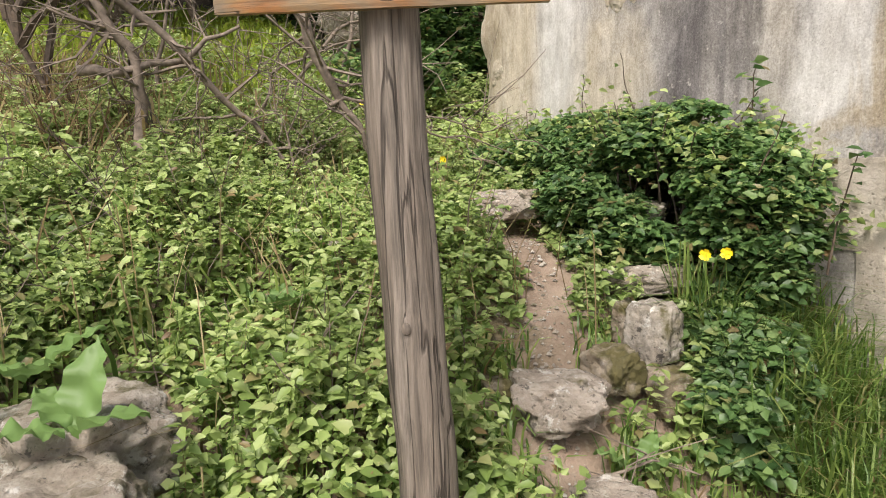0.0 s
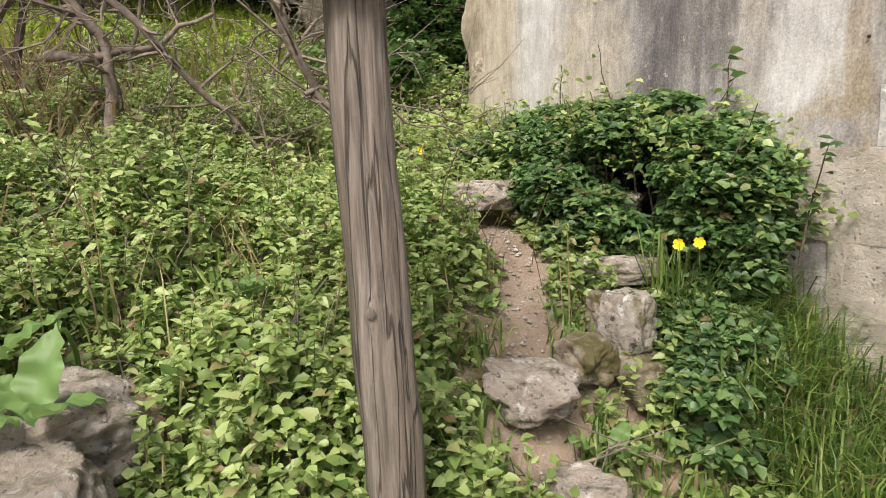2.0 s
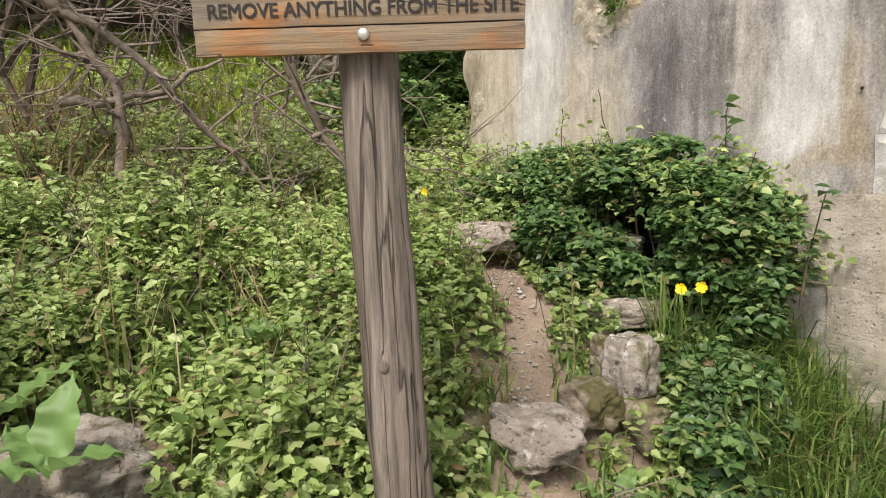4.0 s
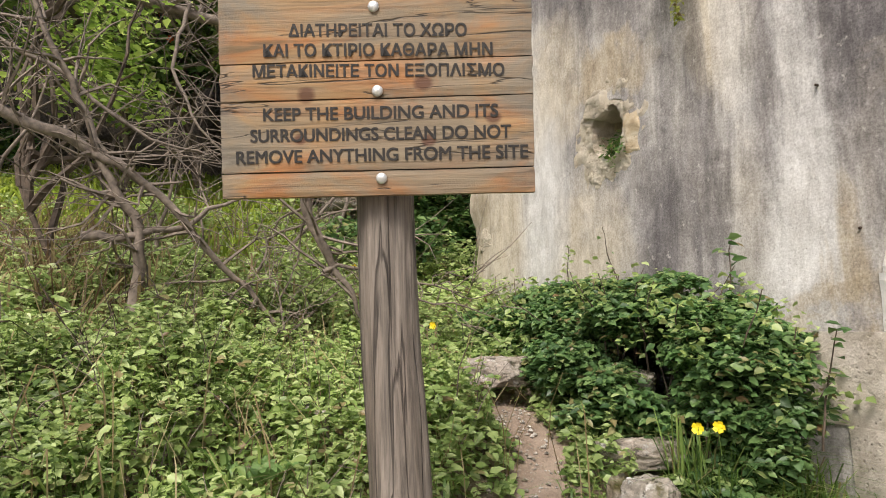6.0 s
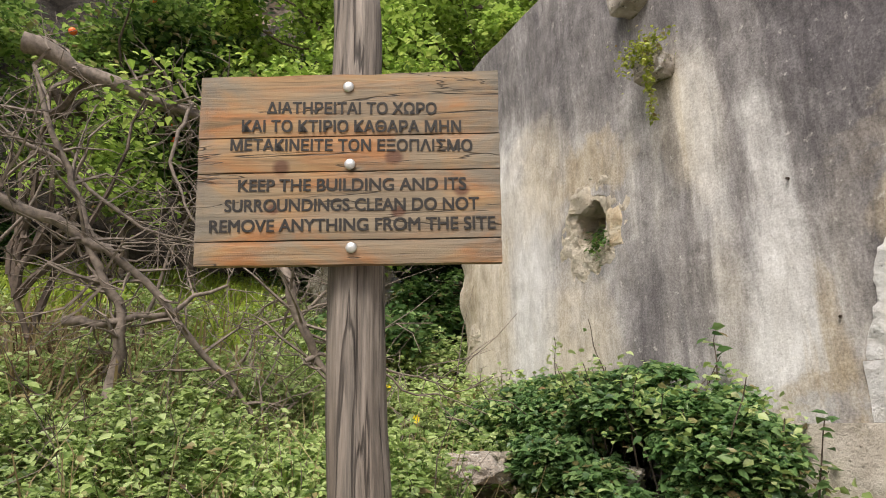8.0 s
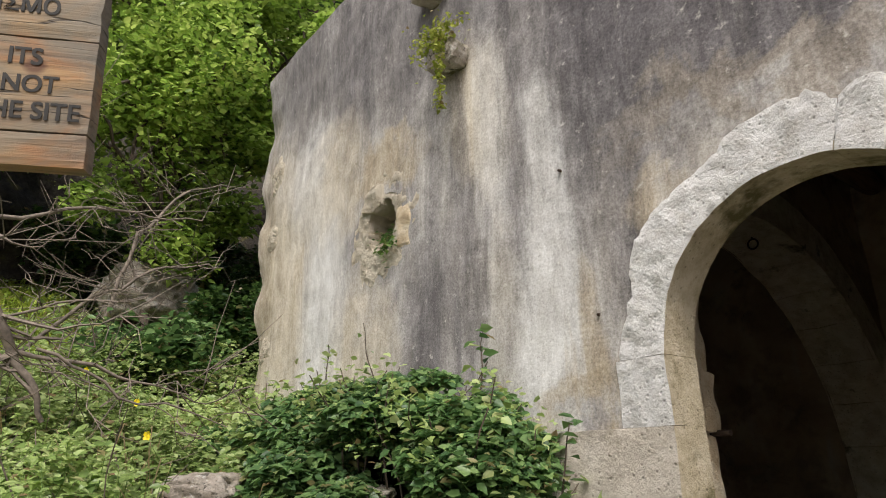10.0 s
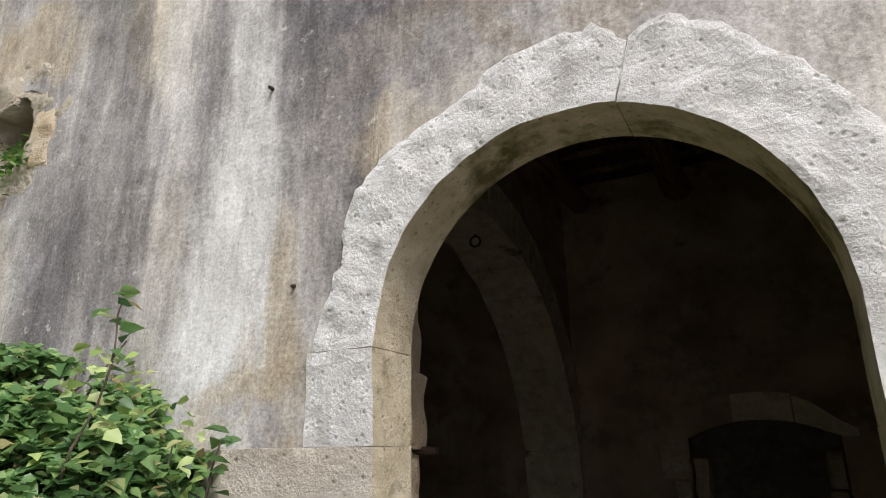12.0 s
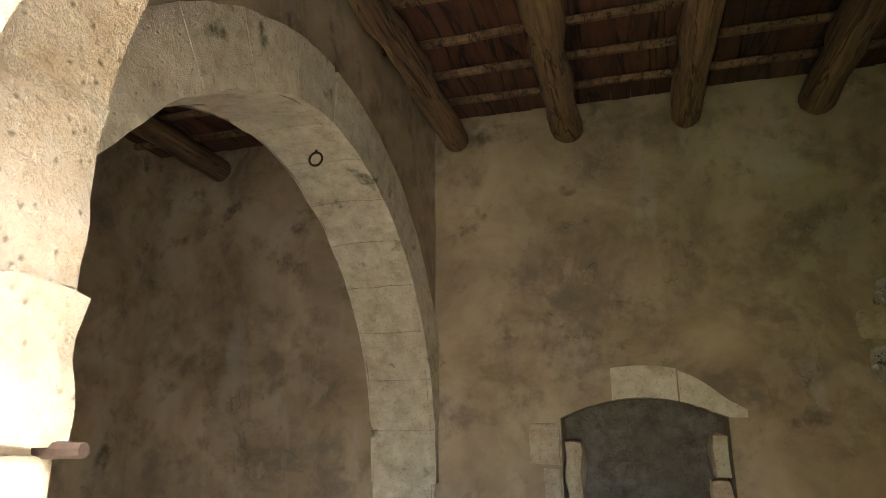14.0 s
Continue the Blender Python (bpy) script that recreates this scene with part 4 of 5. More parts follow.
for words, u, v, wide, slope in LINES:
    cu = bpy.data.curves.new("lettering", "FONT")
    cu.body = words
    cu.align_x = "CENTER"
    cu.extrude = 0.01
    cu.offset = 0.0
    tmp = bpy.data.objects.new("lettering", cu)
    scene.collection.objects.link(tmp)
    me = bpy.data.meshes.new_from_object(tmp.evaluated_get(bpy.context.evaluated_depsgraph_get()))
    bpy.data.objects.remove(tmp)
    co = np.zeros(len(me.vertices) * 3)
    me.vertices.foreach_get("co", co)
    co = co.reshape(-1, 3)
    lo, hi = co.min(0), co.max(0)
    x = (co[:, 0] - (lo[0] + hi[0]) / 2) / (hi[0] - lo[0]) * wide + u
    z = (co[:, 1] - lo[1]) / (hi[1] - lo[1]) * 0.0275 + v - 0.0138 + slope * x
    y = -0.0207 - (co[:, 2] - lo[2]) / (hi[2] - lo[2] + 1e-9) * 0.0006
    tris = [tuple(p.vertices) for p in me.polygons]
    bold = Mesh()
    for shift, rise, lift in ((-0.0009, -0.0006, 0.0), (0.0009, -0.0006, -0.00008), (-0.0009, 0.0006, -0.00016), (0.0009, 0.0006, -0.00024)):
        bold.add(np.stack([x + shift, y + lift, z + rise], 1), tris)
    bpy.data.meshes.remove(me)
    part("lettering", bold.data("lettering", PAINT), sign, "black painted lettering", m=INV @ SIGN)

pm = Mesh()
pts = [Vector((-0.138, -1.909, 2.62)), Vector((-0.134, -1.901, 2.10)), Vector((-0.126, -1.881, 1.50)), Vector((-0.114, -1.857, 1.0)), Vector((-0.101, -1.828, 0.25))]
line = bend(pts, 8, 0.006, 2.0)
rows = []
for i, p in enumerate(line):
    t = i / (len(line) - 1)
    r0 = 0.0605 + 0.0115 * t
    row = []
    for a in np.linspace(0, 2 * math.pi, 40, endpoint=False):
        flute = 0.0045 * noise.noise((math.cos(a) * 5, math.sin(a) * 5, p[2] * 0.8)) + 0.0028 * noise.noise((math.cos(a) * 14, math.sin(a) * 14, p[2] * 1.5))
        knot = 0.012 * math.exp(-((p[2] - 1.185) / 0.05) ** 2 - ((a - 5.68) / 0.25) ** 2)
        split = -0.014 * math.exp(-((a - 6.06 + 0.05 * math.sin(p[2] * 3)) / 0.05) ** 2)
        r = r0 + flute + knot + split
        row.append((p[0] + r * math.cos(a), p[1] + r * math.sin(a), p[2]))
    rows.append(row)
pm.grid(rows, closed=True)
pm.add(rows[0], [tuple(range(40))])
part("post", solid(pm.data("post", POST_WOOD, True)), sign, "grey cracked round wooden post", m=INV)

kn = Mesh()
rows = []
for t in np.linspace(0, math.pi / 2, 7):
    rows.append([(0.004 + 0.005 * math.sin(t), 0.011 * math.cos(t) * math.cos(s), 0.015 * math.cos(t) * math.sin(s)) for s in np.linspace(0, 2 * math.pi, 16, endpoint=False)])
kn.grid(rows, closed=True)
part("knot", kn.data("knot", POST_WOOD, True), sign, "dark knot in the post", m=INV @ pose(-0.118 + 0.0735 * math.cos(5.68), -1.865 + 0.0735 * math.sin(5.68), 1.185, 0, 0, math.degrees(5.68)))


# ---- boulders ----
def boulder(name, at, size, material, label, turn=0.0, k=0.0, sharp=0.22):
    bm = bmesh.new()
    bmesh.ops.create_icosphere(bm, subdivisions=5, radius=1.0)
    for v in bm.verts:
        p = v.co.copy()
        q = Vector((max(-0.78, min(0.78, p.x)), max(-0.78, min(0.78, p.y)), max(-0.72, min(0.72, p.z))))
        d = 1 + sharp * noise.noise(p * 1.4 + Vector((k, 0, k))) + sharp * 0.45 * noise.noise(p * 3.7 + Vector((k, k, 0))) - sharp * 0.5 * max(0.0, 0.25 - abs(noise.noise(p * 1.9 + Vector((0, k, k))))) + 0.07 * noise.noise(p * 7) + 0.035 * noise.noise(p * 19)
        v.co = Vector((q.x * size[0], q.y * size[1], q.z * size[2])) * d * 1.15
    me = bpy.data.meshes.new(name)
    bm.to_mesh(me)
    bm.free()
    me.materials.append(material)
    me.polygons.foreach_set("use_smooth", [True] * len(me.polygons))
    ob = new(name, me)
    ob.matrix_world = pose(*at, 0, 0, turn)
    return tagged(ob, label, "boulder")


boulder("boulder", (-0.775, -0.625, 1.045), (0.175, 0.085, 0.062), PALE_ROCK, "flat pale grey boulder beside the trodden path", 52, 1.0, 0.30)
boulder("boulder", (-0.525, -0.808, 0.915), (0.092, 0.088, 0.128), ROCK, "round boulder with black and white lichen and moss", 20, 2.0, 0.16)
boulder("boulder", (-0.63, -0.83, 0.92), (0.055, 0.07, 0.10), MOSSY, "moss-covered stone beside the lichened boulder", 20, 2.6, 0.25)
boulder("boulder", (-0.50, -1.00, 0.815), (0.10, 0.09, 0.085), MOSSY, "brown boulder overgrown with dark moss", 10, 3.0, 0.3)
boulder("boulder", (-0.43, -1.27, 0.775), (0.15, 0.125, 0.095), PALE_ROCK, "pale broken boulder with moss forming a path step", 55, 4.0, 0.32)
boulder("boulder", (-0.335, -1.19, 0.83), (0.035, 0.03, 0.03), PALE_ROCK, "small white stone on the path step", 25, 4.5, 0.3)
boulder("boulder", (-0.44, -0.80, 0.735), (0.115, 0.10, 0.095), MOSSY, "dark brown mossy boulder under the lichened one", 65, 5.0, 0.28)
boulder("boulder", (-0.145, -1.27, 0.535), (0.13, 0.10, 0.09), PALE_ROCK, "flat tan boulder lying in the grass", 40, 6.0)
boulder("boulder", (-1.50, -0.87, 1.325), (0.18, 0.12, 0.075), PALE_ROCK, "half-buried pale boulder above the path", 50, 7.0, 0.35)
boulder("boulder", (-1.07, -0.46, 1.28), (0.15, 0.10, 0.07), ROCK, "grey boulder half hidden under the bush", 30, 8.0)
boulder("boulder", (-0.62, -1.38, 0.78), (0.09, 0.10, 0.07), MOSSY, "brown earthy stone beside the path step", 30, 8.4, 0.35)
boulder("boulder", (-0.57, -2.60, 0.86), (0.21, 0.20, 0.13), PALE_ROCK, "large pale boulder with black lichen spots", 30, 9.0)
boulder("boulder", (-0.25, -2.63, 0.78), (0.17, 0.16, 0.15), PALE_ROCK, "tan boulder with dark lichen spots", 70, 10.0)
boulder("boulder", (-5.5, -0.30, 3.02), (0.46, 0.40, 0.28), PALE_ROCK, "pale boulder at the foot of the cliff", 15, 11.0)
boulder("boulder", (-2.6, -1.35, 1.42), (0.18, 0.14, 0.10), PALE_ROCK, "small pale boulder among the brambles", 15, 12.0)
boulder("boulder", (-1.3, -1.75, 1.18), (0.14, 0.11, 0.09), ROCK, "small mossy boulder among the brambles", 15, 13.0)
boulder("boulder", (-4.3, -3.3, 2.1), (0.25, 0.2, 0.15), PALE_ROCK, "pale boulder on the grassy slope", 15, 14.0)

# loose stones on the path
pebbles = Mesh()
for i in range(800):
    t = rng.random() * (len(TRAIL) - 2)
    a, b = TRAIL[int(t)], TRAIL[int(t) + 1]
    x, y = [a[j] + (b[j] - a[j]) * (t % 1) + rng.normal(0, 0.09) for j in (0, 1)]
    s = 0.002 + 0.013 * rng.random() ** 4
    z = ground_at(x, y) + s * 0.3
    o = np.array([(1, 0, 0), (-1, 0, 0), (0, 1, 0), (0, -1, 0), (0, 0, 0.7), (0, 0, -0.7)]) * s * rng.uniform(0.7, 1.3, (6, 1))
    pebbles.add(o + np.array((x, y, z)), [(0, 2, 4), (2, 1, 4), (1, 3, 4), (3, 0, 4), (2, 0, 5), (1, 2, 5), (3, 1, 5), (0, 3, 5)])
tagged(new("gravel", pebbles.data("gravel", ROCK)), "loose pale pebbles on the path", "gravel", kind="stuff")


# ---- undergrowth ----
def scatter(n, x0, x1, y0, y1, power=1.0):
    return np.stack([x0 + (x1 - x0) * rng.random(n) ** power, rng.uniform(y0, y1, n)], 1)


def canopy(x, y):
    """Depth of the undergrowth over the ground."""
    h = 0.19 + 0.24 * noise.noise((x * 1.5, y * 1.5, 4.0)) + 0.17 * noise.noise((x * 4.0, y * 4.0, 9.0)) + 0.09 * noise.noise((x * 10.0, y * 10.0, 2.0))
    h = max(h, 0.05)
    h *= min(1.0, max(0.0, (trail_gap(x, y) - 0.09) / 0.20))
    if -0.75 < x < 0.0 and -1.35 < y < -0.75:
        h *= 0.45
    if x > -0.3:
        h *= max(0.4, 1 - (x + 0.3) / 1.1)
    return max(0.0, h)


def in_boulder(x, y):
    for cx, cy, r in ((-0.80, -0.64, 0.12), (-0.525, -0.808, 0.11), (-0.50, -1.0, 0.10), (-0.43, -1.27, 0.16), (-0.57, -2.58, 0.24), (-0.25, -2.62, 0.20), (-1.5, -0.87, 0.14), (-0.145, -1.27, 0.12), (-0.40, -0.92, 0.08)):
        if (x - cx) ** 2 + (y - cy) ** 2 < r * r:
            return True
    return False


def cover(n, x0, x1, y0, y1, lo=0.0, keep=lambda x, y: True, power=1.0, top=1.0):
    out = []
    for x, y in scatter(n, x0, x1, y0, y1, power):
        if in_boulder(x, y) or not keep(x, y):
            continue
        h = canopy(x, y) * top
        if h < 0.03:
            continue
        out.append((x, y, ground_at(x, y) + h * (1 - (1 - lo) * rng.random() ** 1.9)))
    return np.array(out)


def trefoils(at, size, spread=0.7):
    """Three leaflets about each place."""
    at = np.repeat(at, 3, 0)
    return at + rng.normal(0, 1, at.shape) * size * spread * np.array([1, 1, 0.35])


def zone(x, y):
    return noise.noise((x * 0.9 + 4, y * 0.9, 7.0))


near = trefoils(cover(15000, -2.2, 0.55, -4.6, -0.02, keep=lambda x, y: x < 0.2 or y > -1.9), 0.03)
tagged(new("bramble_thicket", leaf_mesh("bramble_thicket", near, rng.uniform(0.016, 0.062, len(near)), BRAMBLE, 0.6, 0.37, face=np.array([0.45, -0.15, 0]))),
       "dense low brambles with toothed green leaves", "brambles", kind="stuff")
pale = trefoils(cover(22000, -3.4, -0.2, -4.8, -0.7, keep=lambda x, y: zone(x, y) > -0.35, top=1.15), 0.028)
tagged(new("pale_herbs", leaf_mesh("pale_herbs", pale, rng.uniform(0.014, 0.046, len(pale)), HERB, 0.6, 0.34, face=np.array([0.45, -0.15, 0]))),
       "pale yellow-green herbs among the brambles", "herbs", kind="stuff")
mid = trefoils(cover(20000, -5.5, -2.0, -5.5, 1.5, top=1.25), 0.05)
tagged(new("bramble_thicket", leaf_mesh("bramble_thicket", mid, rng.uniform(0.03, 0.065, len(mid)), HERB, 0.75, 0.36, face=np.array([0.45, -0.1, 0]))),
       "tangled brambles covering the slope", "brambles", kind="stuff")
far = cover(9000, -9.0, -5.0, -8.0, 5.0, top=1.0)
tagged(new("slope_herbs", leaf_mesh("slope_herbs", far, rng.uniform(0.06, 0.12, len(far)), HERB, 0.75, 0.36, face=np.array([0.45, -0.1, 0]))),
       "light green weeds on the slope below the cliff", "weeds", kind="stuff")


shoots, shoot_stems = [], Mesh()
for i in range(1500):
    x, y = rng.uniform(-3.3, 0.1), rng.uniform(-4.4, -0.75)
    c = canopy(x, y)
    if in_boulder(x, y) or c < 0.08 or trail_gap(x, y) < 0.22:
        continue
    foot = np.array((x, y, ground_at(x, y) + c * 0.5))
    tip = foot + np.array((rng.normal(0.02, 0.05), rng.normal(0, 0.05), c * 0.4 + rng.uniform(0.04, 0.20)))
    tube(shoot_stems, [foot, (foot + tip) / 2 + rng.normal(0, 0.012, 3), tip], [0.0022, 0.0018, 0.001], 4)
    for w in np.linspace(0.25, 1.0, 6):
        p = foot + (tip - foot) * w
        shoots += [p + rng.normal(0, 0.007, 3) for _ in range(4)]
shoots = np.array(shoots)
tagged(new("herb_shoots", leaf_mesh("herb_shoots", shoots, rng.uniform(0.018, 0.052, len(shoots)), HERB, 0.6, 0.30, face=np.array([0.35, -0.1, 0]), droop=0.05)),
       "upright leafy shoots standing above the brambles", "shoots", kind="stuff")
tagged(new("shoot_stems", shoot_stems.data("shoot_stems", GRASS)), "thin green stems of the upright shoots", "stems", kind="stuff")


def grass_patch(n, x0, x1, y0, y1, h, material, label, keep=lambda x, y: True, width=0.006, lean=0.55):
    at = np.array([(x, y, ground_at(x, y)) for x, y in scatter(n, x0, x1, y0, y1) if not in_boulder(x, y) and trail_gap(x, y) > 0.07 and keep(x, y)])
    tagged(new("grass", blade_mesh("grass", at, h, material, width, lean)), label, "grass", kind="stuff")


grass_patch(3400, -0.62, 0.25, -0.62, -0.03, 0.46, GRASS, "long arching green grass at the wall's foot", width=0.0036, lean=0.5)
grass_patch(2500, -0.7, 0.5, -2.3, -0.5, 0.17, GRASS, "green grass between the stones", width=0.004)
grass_patch(1300, -2.2, -0.2, -3.2, -1.2, 0.26, GRASS, "green grass blades among the brambles", keep=lambda x, y: zone(x * 2, y * 2) > 0.0)
grass_patch(15000, -9.0, -4.0, -7.5, -0.8, 0.34, SUNLIT_GRASS, "slope grass below the cliff with sunlight put into its colour", width=0.012)
grass_patch(2600, -4.8, -2.5, -4.6, -2.3, 0.50, BROWN_STALK, "brown dead stalks and dry grass under the branches", width=0.004, lean=0.7)
grass_patch(5000, 0.2, 5.0, -6.0, -2.9, 0.16, GRASS, "short grass beyond the trodden ground", keep=lambda x, y: zone(x * 1.5, y * 1.5) > -0.1)
grass_patch(3500, -2.6, 0.8, -6.5, -3.3, 0.24, GRASS, "grass at the edge of the brambles")
grass_patch(420, -2.6, -0.4, -3.2, -0.9, 0.50, STRAW, "dry straw-coloured stalks among the brambles", width=0.0022, lean=0.8)
grass_patch(700, -5.0, -2.2, -5.0, -1.6, 0.55, STRAW, "dry brown stalks and dead stems on the slope", width=0.006, lean=0.6)


# ---- the bush against the wall ----
def bush_top(x):
    return float(np.interp(x, [-2.7, -2.35, -1.97, -1.38, -1.14, -0.81, -0.61, -0.48, -0.32, -0.13], [1.60, 1.69, 1.79, 1.79, 1.81, 1.76, 1.65, 1.49, 1.40, 1.22]))


clumps = []
for i in range(300):
    x = rng.uniform(-2.6, -0.40)
    y = rng.uniform(-0.50, -0.10) if x < -0.9 else rng.uniform(-0.40, -0.08)
    r = rng.uniform(0.05, 0.13)
    g = ground_at(x, y)
    z = g + max(0.05, bush_top(x) - r * 0.85 - g) * rng.uniform(0.3, 1.0) ** 0.6 * (1 - 0.35 * ((y + 0.18) / 0.4) ** 2)
    # a dark hollow under the arching canes
    if -1.35 < x < -0.72 and y < -0.17 and 1.26 < z < 1.54:
        continue
    clumps.append((x, y, z, r))
# low brambles round its foot and beside the boulders
for i in range(110):
    x, y = (rng.uniform(-1.35, -0.28), rng.uniform(-0.72, -0.42)) if i < 75 else (rng.uniform(-0.42, -0.18), rng.uniform(-0.85, -0.45))
    open_side = any(abs((x - bx) * 0.66 + (y - by) * 0.75) < w and (x - bx) * 0.75 - (y - by) * 0.66 > -0.08 for bx, by, w in ((-0.76, -0.62, 0.21), (-0.525, -0.81, 0.15), (-0.44, -0.80, 0.14)))
    if open_side or in_boulder(x, y) or trail_gap(x, y) < 0.1:
        continue
    clumps.append((x, y, ground_at(x, y) + rng.uniform(0.06, 0.26 if x < -0.5 else 0.34), rng.uniform(0.05, 0.10)))
pts = []
for x, y, z, r in clumps:
    m = int(150 * (r / 0.10) ** 1.8)
    d = rng.normal(0, 1, (m, 3))
    d /= np.linalg.norm(d, axis=1)[:, None]
    d[:, 2] = np.abs(d[:, 2]) * np.where(rng.random(m) < 0.75, 1, -1)
    q = np.array((x, y, z)) + d * r * (0.55 + 0.6 * rng.random((m, 1)) ** 0.7) * (1.15, 1.0, 0.8)
    q[:, 1] = np.minimum(q[:, 1], -0.03)
    pts.append(q)
pts = trefoils(np.concatenate(pts), 0.022)
bush = empty("wall_bush", pose(-1.2, -0.3, 1.1))
tagged(bush, "dense dark green bramble bush growing against the facade", "bush")
BI = bush.matrix_world.inverted()
part("foliage", leaf_mesh("foliage", pts, rng.uniform(0.022, 0.056, len(pts)), BUSH_GREEN, 0.8, 0.40, face=np.array([0.25, -0.35, 0])), bush, m=BI)
tips = []
for i in range(80):
    x, y = rng.uniform(-2.5, -0.42), rng.uniform(-0.45, -0.1)
    g = ground_at(x, y)
    h = (bush_top(x) - g) * rng.uniform(0.7, 1.04)
    end = np.array((x + rng.normal(0, 0.15), y + rng.normal(-0.05, 0.10), g + h))
    end[1] = min(end[1], -0.05)
    cane = Mesh()
    tube(cane, bend([(x, y, g - 0.02), ((x + end[0]) / 2, y - 0.05, g + h * 0.6), end], 4, 0.03, i), np.linspace(0.006, 0.002, 9), 5)
    part("cane", cane.data("cane", DARK_TWIG), bush, "thin brown cane", m=BI)
    tips.append(end)
tl = np.concatenate([t + rng.normal(0, 1, (26, 3)) * (0.05, 0.04, 0.03) - rng.random((26, 1)) * (0, 0, 0.16) for t in tips])
tl[:, 1] = np.minimum(tl[:, 1], -0.04)
part("shoot_foliage", leaf_mesh("shoot_foliage", tl, rng.uniform(0.025, 0.045, len(tl)), HERB, 0.9, 0.4), bush, "fresh light green shoots", m=BI)


def sprig(name, base, tip, n, size, material, label, category="sprig"):
    ob = empty(name, Matrix.Translation(base))
    base, tip = np.array(base), np.array(tip)
    ms = Mesh()
    ln = bend([base, (base + tip) / 2, tip], 5, 0.02, base[0])
    tube(ms, ln, np.linspace(0.005, 0.002, len(ln)), 5)
    inv = ob.matrix_world.inverted()
    part("stem", ms.data("stem", DARK_TWIG), ob, m=inv)
    k = rng.integers(3, len(ln), n)
    at = ln[k] + rng.normal(0, 0.012, (n, 3))
    part("foliage", leaf_mesh("foliage", at, rng.uniform(size * 0.7, size * 1.2, n), material, 0.8, 0.4), ob, m=inv)
    return tagged(ob, label, category)


sprig("ivy_shoot", (-0.80, -0.10, 1.45), (-0.735, -0.10, 1.90), 26, 0.06, BUSH_GREEN, "tall leafy shoot standing against the wall", "shoot")
sprig("tall_weed", (-1.70, -0.28, 1.5), (-1.68, -0.28, 1.98), 30, 0.035, HERB, "thin tall weed rising out of the bush", "weed")
sprig("bramble_shoot", (-0.30, -0.22, 1.10), (-0.20, -0.24, 1.52), 24, 0.05, BUSH_GREEN, "bramble shoot reaching over the ledge", "shoot")
sprig("thin_twig", (-1.35, -0.2, 1.6), (-1.45, -0.22, 2.05), 4, 0.03, BUSH_GREEN, "thin bare brown twig above the bush", "twig")

# yellow flowers
for x, y, z in ((-0.53, -0.56, 1.175), (-0.47, -0.52, 1.185), (-3.0, -1.1, 1.95), (-1.9, -1.0, 1.55), (-2.6, -0.9, 1.75)):
    fl_ = empty("yellow_flower", pose(x, y, z))
    for k in range(5):
        ms = Mesh()
        a = k * 2 * math.pi / 5
        c, s = math.cos(a), math.sin(a)
        q = [(0, 0), (0.010, 0.011), (0.021, 0.008), (0.022, -0.008), (0.010, -0.011)]
        ms.add([(u * c - w * s, -0.012 - 0.006 * (u > 0.015), u * s + w * c) for u, w in q], [(0, 1, 2, 3, 4)])
        part("petal", ms.data("petal", YELLOW), fl_, m=pose(0, 0, 0, 0, 0, 30))
    ms = Mesh()
    tube(ms, [(0, 0, -0.10), (0, -0.01, 0)], [0.0015, 0.0015], 5)
    part("stem", ms.data("stem", GRASS), fl_)
    tagged(fl_, "small bright yellow five-petalled flower", "flower", "yellow flowers")


# ---- broad-leaved plant on the boulder ----
def broad_leaf(length, width, bendy, k):
    nu, nv = 16, 6
    g = np.zeros((nu + 1, nv + 1, 3))
    for i in range(nu + 1):
        t = i / nu
        w = width * (math.sin(math.pi * min(1, t ** 0.75)) * 0.9 + 0.12 * (1 - t)) * (1 + 0.16 * math.sin(t * 19 + k))
        for j in range(nv + 1):
            s = j / nv * 2 - 1
            g[i, j] = (length * t, w * s, bendy * length * (t - 0.9 * t * t) + 0.20 * w * abs(s) + 0.018 * noise.noise((t * 6, s * 2, k)) + 0.012 * abs(s) * math.sin(t * 22 + k + s))
    ms = Mesh()
    ms.grid(g)
    return ms.data("leaf_blade", BROAD, True)


def broad_plant(at, leaves, label, name="broad_leaved_plant"):
    ob = empty(name, pose(*at))
    for k, (ln, wd, turn, rise, b) in enumerate(leaves):
        part("leaf_blade", broad_leaf(ln, wd, b, k * 1.7 + at[0]), ob, m=pose(0.02 * math.cos(radians(turn)), 0.02 * math.sin(radians(turn)), 0.0, 0, -rise, turn))
    return tagged(ob, label, "plant")


broad_plant((-0.36, -2.60, 0.97), ((0.25, 0.055, 40, 15, 0.35), (0.22, 0.06, 150, 60, 0.3), (0.17, 0.05, 290, 10, 0.3), (0.16, 0.05, 215, 25, 0.3)),
            "plant with large wavy light green leaves on the boulder")
broad_plant((-0.70, -2.74, 1.02), ((0.2, 0.06, 10, 20, 0.3), (0.2, 0.06, 100, 30, 0.3), (0.18, 0.05, 220, 20, 0.3)), "plant with large wavy light green leaves behind the boulder")
broad_plant((-0.02, -2.20, 0.60), ((0.2, 0.06, 30, 30, 0.3), (0.18, 0.055, 140, 30, 0.3), (0.18, 0.05, 260, 30, 0.3)), "low plant with broad green leaves in the grass")
broad_plant((-0.85, -2.05, 1.10), ((0.11, 0.045, 0, 25, 0.3), (0.11, 0.045, 80, 25, 0.3), (0.10, 0.04, 170, 25, 0.3), (0.10, 0.04, 260, 25, 0.3)), "small plant with smooth rounded leaves")
broad_plant((-0.22, -1.12, 0.60), ((0.16, 0.035, 20, 30, 0.3), (0.15, 0.035, 120, 30, 0.3), (0.14, 0.03, 250, 30, 0.3)), "low plant with pointed leaves below the boulders")

